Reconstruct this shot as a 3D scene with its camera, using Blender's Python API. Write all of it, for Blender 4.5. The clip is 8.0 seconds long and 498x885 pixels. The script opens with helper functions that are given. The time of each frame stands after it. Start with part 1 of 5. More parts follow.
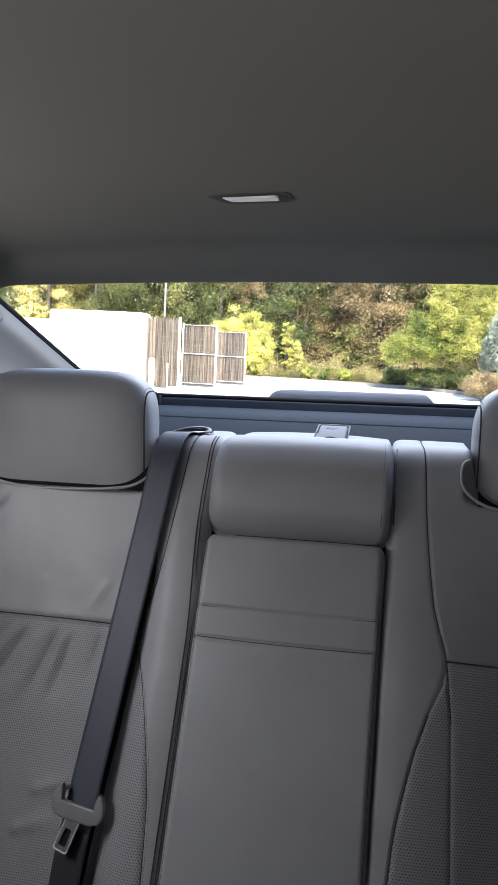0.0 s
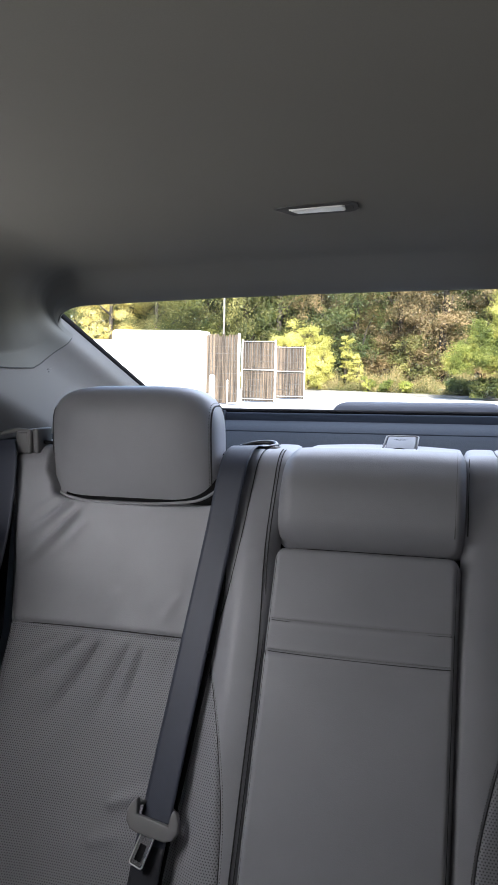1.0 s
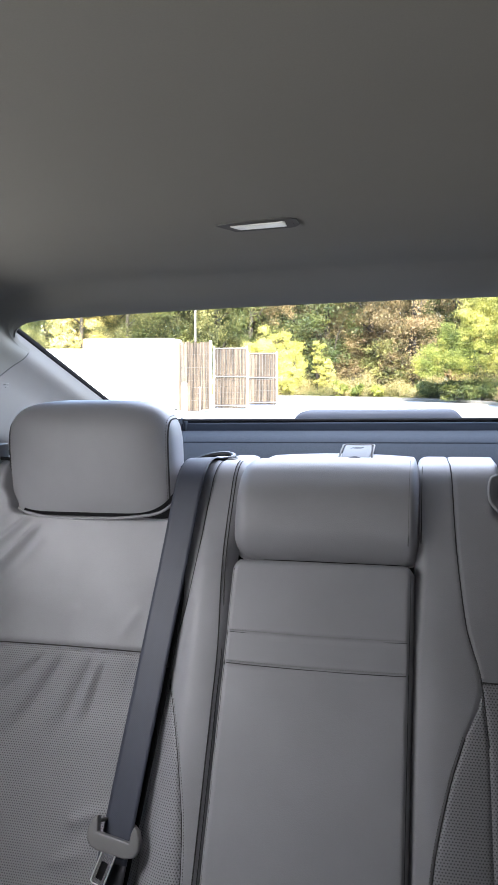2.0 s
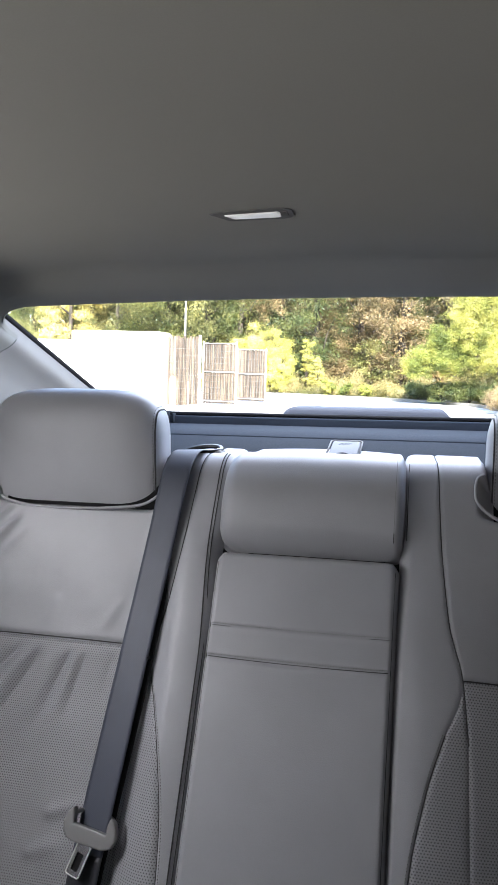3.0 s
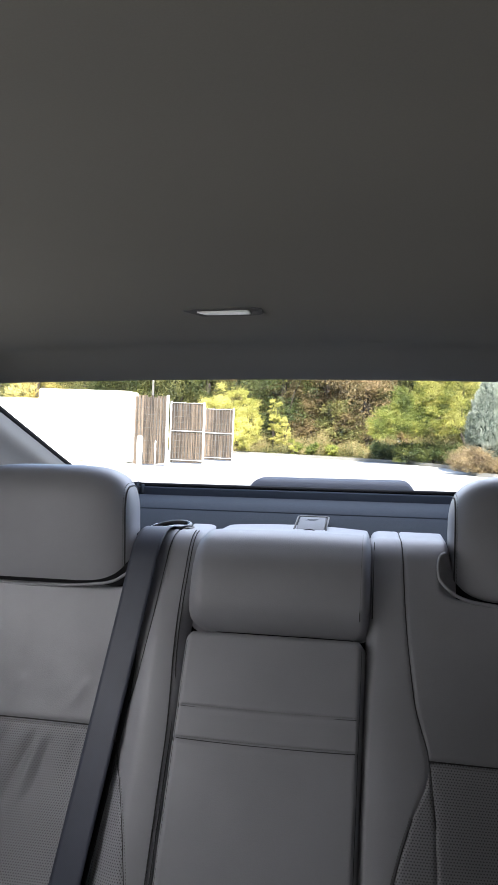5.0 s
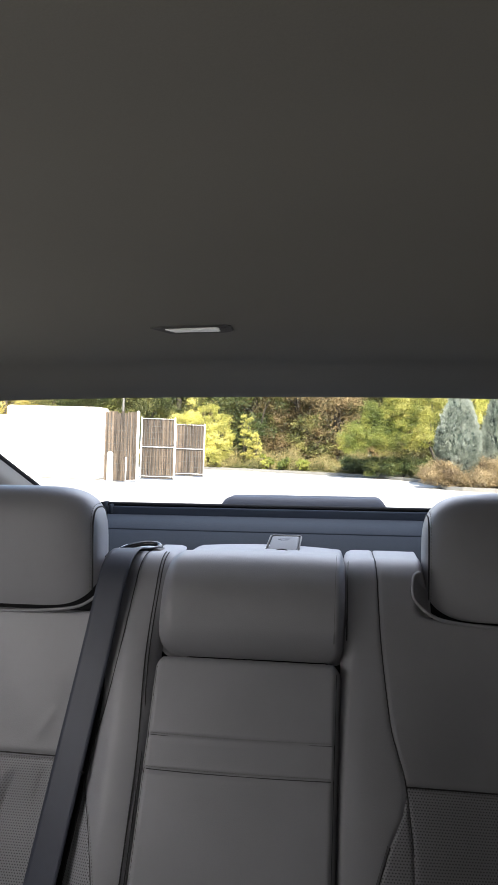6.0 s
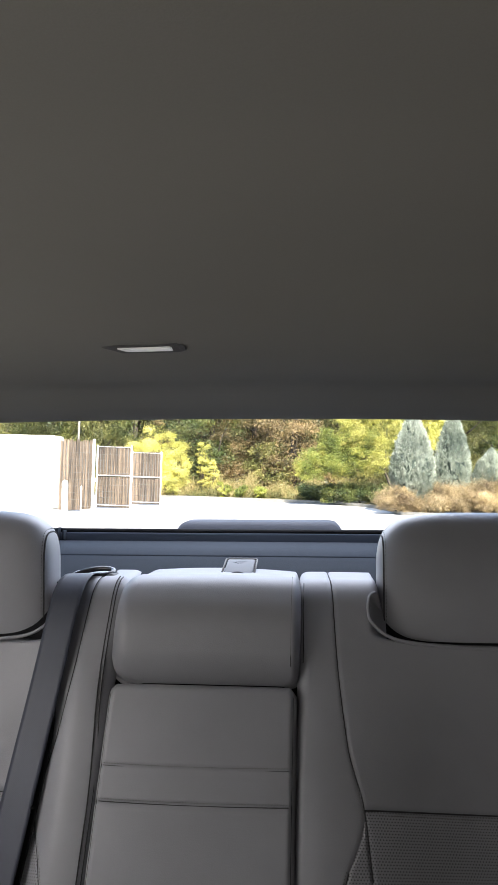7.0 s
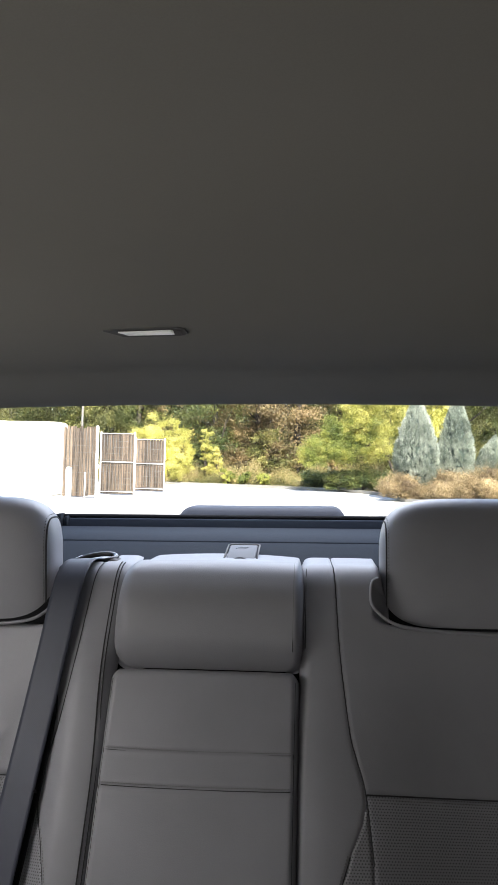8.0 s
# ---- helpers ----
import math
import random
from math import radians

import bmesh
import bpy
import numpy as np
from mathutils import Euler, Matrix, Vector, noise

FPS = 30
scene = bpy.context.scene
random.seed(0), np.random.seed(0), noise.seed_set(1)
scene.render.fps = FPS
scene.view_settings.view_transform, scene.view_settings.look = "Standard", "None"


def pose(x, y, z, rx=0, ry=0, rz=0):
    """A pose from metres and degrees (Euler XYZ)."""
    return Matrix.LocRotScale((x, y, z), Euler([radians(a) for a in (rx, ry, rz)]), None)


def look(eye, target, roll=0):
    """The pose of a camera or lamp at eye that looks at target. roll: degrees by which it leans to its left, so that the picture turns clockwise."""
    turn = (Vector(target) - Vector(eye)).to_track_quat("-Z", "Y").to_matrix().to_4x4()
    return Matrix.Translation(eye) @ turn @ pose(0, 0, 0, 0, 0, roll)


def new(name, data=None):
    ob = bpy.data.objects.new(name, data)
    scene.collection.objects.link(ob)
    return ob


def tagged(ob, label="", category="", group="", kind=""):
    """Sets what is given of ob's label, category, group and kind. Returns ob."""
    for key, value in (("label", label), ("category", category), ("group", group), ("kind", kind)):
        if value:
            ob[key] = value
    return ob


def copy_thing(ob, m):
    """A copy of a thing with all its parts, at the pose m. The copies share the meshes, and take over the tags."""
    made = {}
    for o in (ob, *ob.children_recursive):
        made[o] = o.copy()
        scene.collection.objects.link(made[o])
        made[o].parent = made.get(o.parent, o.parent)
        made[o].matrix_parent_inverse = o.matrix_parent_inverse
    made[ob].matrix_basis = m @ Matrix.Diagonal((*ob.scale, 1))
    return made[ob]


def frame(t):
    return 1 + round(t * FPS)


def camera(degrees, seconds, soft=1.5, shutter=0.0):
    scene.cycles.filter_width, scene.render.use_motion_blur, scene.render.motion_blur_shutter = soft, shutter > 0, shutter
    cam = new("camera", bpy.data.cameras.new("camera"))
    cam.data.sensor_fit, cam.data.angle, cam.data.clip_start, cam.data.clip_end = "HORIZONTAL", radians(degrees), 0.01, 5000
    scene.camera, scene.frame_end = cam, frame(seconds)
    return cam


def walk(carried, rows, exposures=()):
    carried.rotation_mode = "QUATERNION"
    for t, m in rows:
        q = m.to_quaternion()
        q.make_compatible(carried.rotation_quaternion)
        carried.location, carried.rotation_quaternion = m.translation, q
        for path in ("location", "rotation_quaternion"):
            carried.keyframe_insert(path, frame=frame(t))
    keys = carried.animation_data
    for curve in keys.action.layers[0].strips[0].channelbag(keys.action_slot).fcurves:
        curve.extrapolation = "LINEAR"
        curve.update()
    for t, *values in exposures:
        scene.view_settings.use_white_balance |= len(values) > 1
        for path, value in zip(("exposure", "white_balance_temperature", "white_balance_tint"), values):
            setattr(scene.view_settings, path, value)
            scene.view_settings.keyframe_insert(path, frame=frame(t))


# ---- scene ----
PATH = [
    (0, (0.124, -0.11, 1.14), (-0.257, 1.838, 0.89), 2.9),
    (0.5, (0.115, -0.105, 1.136), (-0.354, 1.821, 0.873), 3.0),
    (1, (0.113, -0.108, 1.136), (-0.435, 1.804, 0.922), 1.3),
    (1.5, (0.128, -0.1, 1.142), (-0.395, 1.819, 0.936), -0.1),
    (1.7, (0.137, -0.106, 1.146), (-0.358, 1.822, 0.956), -0.2),
    (2.8, (0.146, -0.100, 1.142), (-0.303, 1.837, 0.927), 1.2),
    (3, (0.14, -0.1, 1.14), (-0.304, 1.839, 0.935), 1.9),
    (3.5, (0.116, -0.121, 1.127), (-0.433, 1.79, 0.912), 3.4),
    (4, (0.12, -0.113, 1.125), (-0.407, 1.797, 0.855), 2.7),
    (4.5, (0.138, -0.128, 1.155), (-0.262, 1.828, 1.038), 2.5),
    (4.7, (0.141, -0.127, 1.164), (-0.229, 1.836, 1.085), 2.5),
    (5.8, (0.140, -0.111, 1.182), (-0.202, 1.859, 1.202), 1.8),
    (6, (0.138, -0.104, 1.178), (-0.146, 1.876, 1.185), 1.9),
    (6.5, (0.144, -0.098, 1.169), (-0.019, 1.895, 1.168), 1.4),
    (7, (0.142, -0.101, 1.169), (-0.025, 1.89, 1.257), 1.4),
    (7.5, (0.141, -0.098, 1.17), (-0.045, 1.893, 1.223), 1.7),
    (8, (0.143, -0.095, 1.167), (-0.033, 1.897, 1.218), 1.5),
]
EXPOSURES = [(t, stops, {4.0: 6420, 6.5: 6560, 5.8: 6780, 6.0: 6800, 7.0: 6840, 8.0: 6800}.get(t, 6450), 15) for t, stops in (
    (0, 2.32), (0.5, 2.88), (1.0, 2.28), (1.5, 2.83), (1.7, 2.88), (2.8, 3.0), (3.0, 3.0), (3.5, 2.25), (4.0, 2.92), (4.5, 2.2), (4.7, 2.15), (5.8, 1.95), (6.0, 1.91), (6.5, 3.0), (7.0, 2.36), (7.5, 2.85), (8.0, 2.2))]
cam = camera(38.5, 8.0, soft=1.0)
walk(cam, [(t, look(eye, target, roll)) for t, eye, target, roll in PATH], EXPOSURES)

# ---- world, sun, large lights ----
world = bpy.data.worlds.new("world")
scene.world = world
world.use_nodes = True
wn = world.node_tree.nodes
sky = wn.new("ShaderNodeTexSky")
sky.sky_type, sky.sun_disc = "NISHITA", False
sky.sun_elevation, sky.sun_rotation = radians(42), radians(163)
wn["Background"].inputs["Strength"].default_value = 0.15
world.node_tree.links.new(sky.outputs["Color"], wn["Background"].inputs["Color"])

sun = new("sun", bpy.data.lights.new("sun", "SUN"))
sun.data.energy, sun.data.angle, sun.data.color = 4.8, radians(0.5), (1.0, 0.95, 0.86)
sun.matrix_world = look((0, 0, 10), (-2.2, 7.0, 10 - 6.6))


def fill_lamp(name, eye, target, wide, high, watts, colour, spread):
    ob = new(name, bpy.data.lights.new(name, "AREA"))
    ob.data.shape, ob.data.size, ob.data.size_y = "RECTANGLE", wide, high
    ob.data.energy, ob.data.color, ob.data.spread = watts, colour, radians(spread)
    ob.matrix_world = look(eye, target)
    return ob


# added area lamps stand in for daylight at windscreen, door windows and rear pane
fill_lamp("windscreen_fill", (-0.10, -1.05, 1.13), (-0.10, 0.9, 0.45), 1.1, 0.28, 0.30, (0.98, 0.99, 1.0), 120)
fill_lamp("door_window_fill", (-0.715, 0.36, 1.095), (-0.30, 0.92, 0.28), 0.66, 0.16, 0.52, (0.98, 0.99, 1.0), 115)
# two lamps added on the left, aimed up to brighten the ceiling
fill_lamp("front_door_ceiling_fill", (-0.715, -0.55, 1.09), (-0.36, -0.22, 1.40), 0.60, 0.20, 1.45, (1.0, 1.0, 0.97), 125)
fill_lamp("door_ceiling_fill", (-0.715, 0.30, 1.06), (-0.46, 0.40, 1.40), 0.60, 0.10, 0.34, (1.0, 0.99, 0.95), 125)
# added outside the pane, above the line of sight, to brighten seat tops
fill_lamp("rear_window_fill", (0, 1.54, 1.375), (0, 1.42, 0.9), 0.90, 0.66, 2.35, (0.86, 0.90, 1.0), 180)

# ---- materials ----


def material(name, base, rough=0.6, metal=0.0, vary=0.12, scale=6.0, grain=0.0, grain_scale=300.0, bump=0.0, coat=0.0, spec=0.5):
    """A principled material: soft mottling at a large scale, grain at a small one, and relief from the grain."""
    m = bpy.data.materials.new(name)
    m.use_nodes = True
    n, l = m.node_tree.nodes, m.node_tree.links
    b = n["Principled BSDF"]
    b.inputs["Roughness"].default_value, b.inputs["Metallic"].default_value = rough, metal
    b.inputs["Coat Weight"].default_value = coat
    b.inputs["Specular IOR Level"].default_value = spec
    co = n.new("ShaderNodeTexCoord")
    big = n.new("ShaderNodeTexNoise")
    big.inputs["Scale"].default_value, big.inputs["Detail"].default_value = scale, 5
    l.new(co.outputs["Object"], big.inputs["Vector"])
    small = n.new("ShaderNodeTexNoise")
    small.inputs["Scale"].default_value, small.inputs["Detail"].default_value = grain_scale, 3
    l.new(co.outputs["Object"], small.inputs["Vector"])
    add = n.new("ShaderNodeMath")
    add.operation = "MULTIPLY_ADD"
    add.inputs[1].default_value = grain
    l.new(small.outputs["Fac"], add.inputs[0])
    l.new(big.outputs["Fac"], add.inputs[2])
    ramp = n.new("ShaderNodeMapRange")
    ramp.inputs["From Min"].default_value, ramp.inputs["From Max"].default_value = 0.3 + grain * 0.3, 0.7 + grain * 0.7
    ramp.inputs["To Min"].default_value, ramp.inputs["To Max"].default_value = 1 - vary, 1 + vary
    l.new(add.outputs[0], ramp.inputs["Value"])
    mul = n.new("ShaderNodeVectorMath")
    mul.operation = "SCALE"
    mul.inputs[0].default_value = base
    l.new(ramp.outputs[0], mul.inputs["Scale"])
    l.new(mul.outputs[0], b.inputs["Base Color"])
    if bump:
        bp = n.new("ShaderNodeBump")
        bp.inputs["Strength"].default_value, bp.inputs["Distance"].default_value = bump, 0.001
        l.new(small.outputs["Fac"], bp.inputs["Height"])
        l.new(bp.outputs[0], b.inputs["Normal"])
    return m


def leather(name, base, holes=False, rough=0.46):
    """Grained leather; with holes it is perforated in staggered rows 3.8 mm apart (the UV map is in metres)."""
    m = material(name, base, rough, 0, 0.07, 9.0, 0.25, 700.0, spec=0.38)
    n, l = m.node_tree.nodes, m.node_tree.links
    b = n["Principled BSDF"]
    co = n["Texture Coordinate"]
    cells = n.new("ShaderNodeTexVoronoi")
    cells.inputs["Scale"].default_value = 650
    l.new(co.outputs["Object"], cells.inputs["Vector"])
    creases = n.new("ShaderNodeTexNoise")
    creases.inputs["Scale"].default_value, creases.inputs["Detail"].default_value = 34, 6
    l.new(co.outputs["Object"], creases.inputs["Vector"])
    b1 = n.new("ShaderNodeBump")
    b1.inputs["Strength"].default_value, b1.inputs["Distance"].default_value = 0.16, 0.0006
    l.new(cells.outputs["Distance"], b1.inputs["Height"])
    b2 = n.new("ShaderNodeBump")
    b2.inputs["Strength"].default_value, b2.inputs["Distance"].default_value = 0.25, 0.0016
    l.new(creases.outputs["Fac"], b2.inputs["Height"])
    l.new(b1.outputs[0], b2.inputs["Normal"])
    last = b2
    if holes:
        uv = n.new("ShaderNodeUVMap")
        uv.uv_map = "flat"
        sep = n.new("ShaderNodeSeparateXYZ")
        l.new(uv.outputs[0], sep.inputs[0])

        def op(kind, a, c=None, d=None):
            o = n.new("ShaderNodeMath")
            o.operation = kind
            for k, value in enumerate((a, c, d)):
                if value is None:
                    continue
                if isinstance(value, (int, float)):
                    o.inputs[k].default_value = value
                else:
                    l.new(value, o.inputs[k])
            return o.outputs[0]
        v = op("MULTIPLY", sep.outputs["Y"], 1 / 0.0034)
        row = op("FLOOR", v)
        shift = op("MULTIPLY", op("MODULO", op("ABSOLUTE", row), 2.0), 0.5)
        u = op("ADD", op("MULTIPLY", sep.outputs["X"], 1 / 0.0040), shift)
        fu, fv = op("SUBTRACT", op("FRACT", u), 0.5), op("SUBTRACT", op("FRACT", v), 0.5)
        dist = op("SQRT", op("ADD", op("MULTIPLY", fu, fu), op("MULTIPLY", fv, fv)))
        hole = n.new("ShaderNodeMapRange")
        hole.inputs["From Min"].default_value, hole.inputs["From Max"].default_value = 0.19, 0.32
        hole.inputs["To Min"].default_value, hole.inputs["To Max"].default_value = 0.0, 1.0
        l.new(dist, hole.inputs["Value"])
        mix = n.new("ShaderNodeMix")
        mix.data_type = "RGBA"
        mix.inputs[6].default_value = (base[0] * 0.34, base[1] * 0.34, base[2] * 0.34, 1)
        l.new(hole.outputs[0], mix.inputs[0])
        src = b.inputs["Base Color"].links[0].from_socket
        l.new(src, mix.inputs[7])
        l.new(mix.outputs[2], b.inputs["Base Color"])
        b3 = n.new("ShaderNodeBump")
        b3.inputs["Strength"].default_value, b3.inputs["Distance"].default_value = 0.35, 0.0008
        l.new(hole.outputs[0], b3.inputs["Height"])
        l.new(last.outputs[0], b3.inputs["Normal"])
        last = b3
    l.new(last.outputs[0], b.inputs["Normal"])
    return m


def webbing_material(name, base):
    """Woven belt: fine ribs across, from the UV map in metres."""
    m = material(name, base, 0.55, 0, 0.08, 20, 0.2, 900)
    n, l = m.node_tree.nodes, m.node_tree.links
    uv = n.new("ShaderNodeUVMap")
    uv.uv_map = "flat"
    wave = n.new("ShaderNodeTexWave")
    wave.wave_type, wave.bands_direction = "BANDS", "DIAGONAL"
    wave.inputs["Scale"].default_value, wave.inputs["Distortion"].default_value = 210, 0.4
    l.new(uv.outputs[0], wave.inputs["Vector"])
    bp = n.new("ShaderNodeBump")
    bp.inputs["Strength"].default_value, bp.inputs["Distance"].default_value = 0.14, 0.0005
    l.new(wave.outputs["Fac"], bp.inputs["Height"])
    l.new(bp.outputs[0], n["Principled BSDF"].inputs["Normal"])
    return m


def leaf_material(name, low, mid, high):
    """Leaves: tints between three, by the spray and by the leaf, that let some light through."""
    m = bpy.data.materials.new(name)
    m.use_nodes = True
    n, l = m.node_tree.nodes, m.node_tree.links
    b = n["Principled BSDF"]
    geo, info = n.new("ShaderNodeNewGeometry"), n.new("ShaderNodeObjectInfo")
    ramp = n.new("ShaderNodeValToRGB")
    ramp.color_ramp.elements[0].color, ramp.color_ramp.elements[1].color = (*low, 1), (*high, 1)
    ramp.color_ramp.elements.new(0.5).color = (*mid, 1)
    patch = n.new("ShaderNodeTexNoise")
    patch.inputs["Scale"].default_value, patch.inputs["Detail"].default_value = 1.3, 3
    l.new(geo.outputs["Position"], patch.inputs["Vector"])
    spread = n.new("ShaderNodeMapRange")
    spread.inputs["From Min"].default_value, spread.inputs["From Max"].default_value = 0.36, 0.64
    spread.inputs["To Max"].default_value = 0.70
    l.new(patch.outputs["Fac"], spread.inputs["Value"])
    blend = n.new("ShaderNodeMath")
    blend.operation = "MULTIPLY_ADD"
    blend.inputs[1].default_value = 0.30
    l.new(geo.outputs["Random Per Island"], blend.inputs[0])
    l.new(spread.outputs[0], blend.inputs[2])
    l.new(blend.outputs[0], ramp.inputs["Fac"])
    tint = n.new("ShaderNodeHueSaturation")
    rng = n.new("ShaderNodeMapRange")
    rng.inputs["To Min"].default_value, rng.inputs["To Max"].default_value = 0.75, 1.25
    l.new(info.outputs["Random"], rng.inputs["Value"])
    l.new(rng.outputs[0], tint.inputs["Value"])
    l.new(ramp.outputs[0], tint.inputs["Color"])
    l.new(tint.outputs[0], b.inputs["Base Color"])
    b.inputs["Roughness"].default_value = 0.55
    back = n.new("ShaderNodeBsdfTranslucent")
    l.new(tint.outputs[0], back.inputs["Color"])
    mix = n.new("ShaderNodeMixShader")
    mix.inputs[0].default_value = 0.42
    l.new(b.outputs[0], mix.inputs[1])
    l.new(back.outputs[0], mix.inputs[2])
    l.new(mix.outputs[0], n["Material Output"].inputs["Surface"])
    return m


def glass_material(name):
    m = bpy.data.materials.new(name)
    m.use_nodes = True
    n, l = m.node_tree.nodes, m.node_tree.links
    clear, gloss, mix = n.new("ShaderNodeBsdfTransparent"), n.new("ShaderNodeBsdfGlossy"), n.new("ShaderNodeMixShader")
    clear.inputs["Color"].default_value = (0.90, 0.94, 0.92, 1)
    gloss.inputs["Roughness"].default_value = 0.02
    mix.inputs[0].default_value = 0.03
    l.new(clear.outputs[0], mix.inputs[1])
    l.new(gloss.outputs[0], mix.inputs[2])
    # diffuse share put in for the pale haze over the view outside
    haze, veil = n.new("ShaderNodeBsdfDiffuse"), n.new("ShaderNodeMixShader")
    haze.inputs["Color"].default_value = (0.75, 0.75, 0.72, 1)
    veil.inputs[0].default_value = 0.05
    l.new(mix.outputs[0], veil.inputs[1])
    l.new(haze.outputs[0], veil.inputs[2])
    l.new(veil.outputs[0], n["Material Output"].inputs["Surface"])
    return m


def plank_material(name):
    """Grey-brown boards: each its own tone, with dark upright streaks and knots."""
    m = material(name, (0.098, 0.073, 0.052), 0.85, 0, 0.3, 3.0, 0.6, 40.0, 0.4)
    n, l = m.node_tree.nodes, m.node_tree.links
    b = n["Principled BSDF"]
    stretch = n.new("ShaderNodeMapping")
    stretch.inputs["Scale"].default_value = (26, 26, 0.7)
    l.new(n["Texture Coordinate"].outputs["Object"], stretch.inputs["Vector"])
    info = n.new("ShaderNodeObjectInfo")
    shift = n.new("ShaderNodeVectorMath")
    shift.operation = "ADD"
    l.new(stretch.outputs[0], shift.inputs[0])
    l.new(info.outputs["Random"], shift.inputs[1])
    streak = n.new("ShaderNodeTexNoise")
    streak.inputs["Scale"].default_value, streak.inputs["Detail"].default_value = 1.0, 5
    l.new(shift.outputs[0], streak.inputs["Vector"])
    tone = n.new("ShaderNodeMapRange")
    tone.inputs["From Min"].default_value, tone.inputs["From Max"].default_value = 0.35, 0.62
    tone.inputs["To Min"].default_value, tone.inputs["To Max"].default_value = 0.24, 1.25
    l.new(streak.outputs["Fac"], tone.inputs["Value"])
    own = n.new("ShaderNodeMapRange")
    own.inputs["To Min"].default_value, own.inputs["To Max"].default_value = 0.65, 1.3
    l.new(info.outputs["Random"], own.inputs["Value"])
    both = n.new("ShaderNodeMath")
    both.operation = "MULTIPLY"
    l.new(tone.outputs[0], both.inputs[0])
    l.new(own.outputs[0], both.inputs[1])
    scale = n.new("ShaderNodeVectorMath")
    scale.operation = "SCALE"
    l.new(b.inputs["Base Color"].links[0].from_socket, scale.inputs[0])
    l.new(both.outputs[0], scale.inputs["Scale"])
    l.new(scale.outputs[0], b.inputs["Base Color"])
    return m


LEATHER = leather("grey_leather", (0.279, 0.280, 0.293))
PERFORATED = leather("perforated_grey_leather", (0.279, 0.280, 0.293), holes=True, rough=0.5)
# darkened so that sewn lines also carry the shade of their creases
CREASE_PIPING = material("piping", (0.050, 0.050, 0.050), 0.8, spec=0.2)
THREAD = material("thread", (0.17, 0.17, 0.168), 0.8)
# near black for dashboard and unseen blocks; put into seat gaps as shade
GAP_AND_DASH_BLACK = material("gap_shade_and_dash_black", (0.012, 0.012, 0.013), 0.9, spec=0.1)
# kept dark so that unseen cabin sides throw little light back
DARK_LINING = material("dark_cabin_lining", (0.05, 0.05, 0.052), 0.8)
HEADLINER = material("headliner_fabric", (0.214, 0.207, 0.184), 0.95, 0, 0.05, 3.0, 0.6, 900.0, 0.07, spec=0.1)
TRIM = material("pale_trim_plastic", (0.170, 0.158, 0.144), 0.6, 0, 0.04, 5.0, 0.3, 900.0, 0.2)
# blue in the shelf's colour stands in for the sky it reflects
SHELF = material("parcel_shelf_felt", (0.0195, 0.0240, 0.0305), 0.95, 0, 0.06, 6.0, 0.5, 700.0, 0.3, spec=0.12)
STEP_FELT = material("dark_step_felt", (0.0260, 0.0320, 0.0430), 0.9, 0, 0.06, 6.0, 0.5, 700.0, 0.3, spec=0.12)
HOUSING = material("grey_housing_plastic", (0.046, 0.050, 0.063), 0.6, 0, 0.05, 9, 0.2, 800, 0.1, spec=0.3)
GUIDE = material("glossy_guide_plastic", (0.030, 0.031, 0.034), 0.25, 0, 0.04, 20)
COVER = material("cover_plastic", (0.075, 0.077, 0.085), 0.6, 0, 0.04, 9, 0.2, 800, 0.1)
BELT = webbing_material("belt_webbing", (0.047, 0.054, 0.075))
# the belt's colour with shade put in, for its lower run
SHADED_BELT = webbing_material("shaded_belt_webbing", (0.026, 0.028, 0.034))
BUCKLE = material("beige_grey_plastic", (0.185, 0.183, 0.180), 0.4, 0, 0.04, 20, 0.2, 700, 0.08)
CHROME = material("steel_plate", (0.62, 0.62, 0.64), 0.26, 0.85, 0.05, 40)
LENS = material("lamp_lens", (0.62, 0.62, 0.61), 0.32, 0, 0.03, 30, coat=0.0, spec=0.14)
BEZEL = material("lamp_bezel", (0.085, 0.084, 0.080), 0.75, 0, 0.04, 30, spec=0.15)
RUBBER = material("black_rubber", (0.012, 0.012, 0.013), 0.85, spec=0.15)
GLASS = glass_material("rear_glass")
PAINT = material("dark_car_paint", (0.05, 0.055, 0.06), 0.3, 0, 0.03, 3, coat=0.5)
CARPET = material("grey_carpet", (0.06, 0.06, 0.058), 0.95, 0, 0.15, 10, 0.6, 500, 0.5)
CONCRETE = material("pale_concrete", (0.52, 0.51, 0.49), 0.9, 0, 0.12, 0.5, 0.5, 9.0, 0.2)
KERB = material("kerb_concrete", (0.17, 0.165, 0.15), 0.9, 0, 0.2, 1.5, 0.5, 20.0, 0.3)
SOIL = material("mulch_and_grass", (0.11, 0.10, 0.05), 0.95, 0, 0.4, 1.2, 0.8, 12.0, 0.6)
PLANK = plank_material("weathered_plank")
WIRE = material("dark_wire", (0.10, 0.10, 0.10), 0.6)
POLE = material("grey_pole", (0.14, 0.134, 0.12), 0.7)
GALVANISED = material("galvanised_steel", (0.66, 0.67, 0.67), 0.5, 0.15, 0.08, 6)
WHITE_PAINT = material("white_sheet_metal", (0.80, 0.79, 0.74), 0.45, 0, 0.05, 1.2, 0.3, 8)
BARK = material("bark", (0.055, 0.045, 0.035), 0.9, 0, 0.35, 4, 0.7, 25, 0.6)
LEAF_GREEN = leaf_material("leaves_green", (0.030, 0.050, 0.016), (0.075, 0.100, 0.028), (0.22, 0.22, 0.06))
LEAF_OLIVE = leaf_material("leaves_olive", (0.045, 0.058, 0.020), (0.15, 0.155, 0.05), (0.40, 0.37, 0.14))
LEAF_YELLOW = leaf_material("leaves_yellow_green", (0.24, 0.26, 0.06), (0.54, 0.51, 0.13), (0.78, 0.72, 0.27))
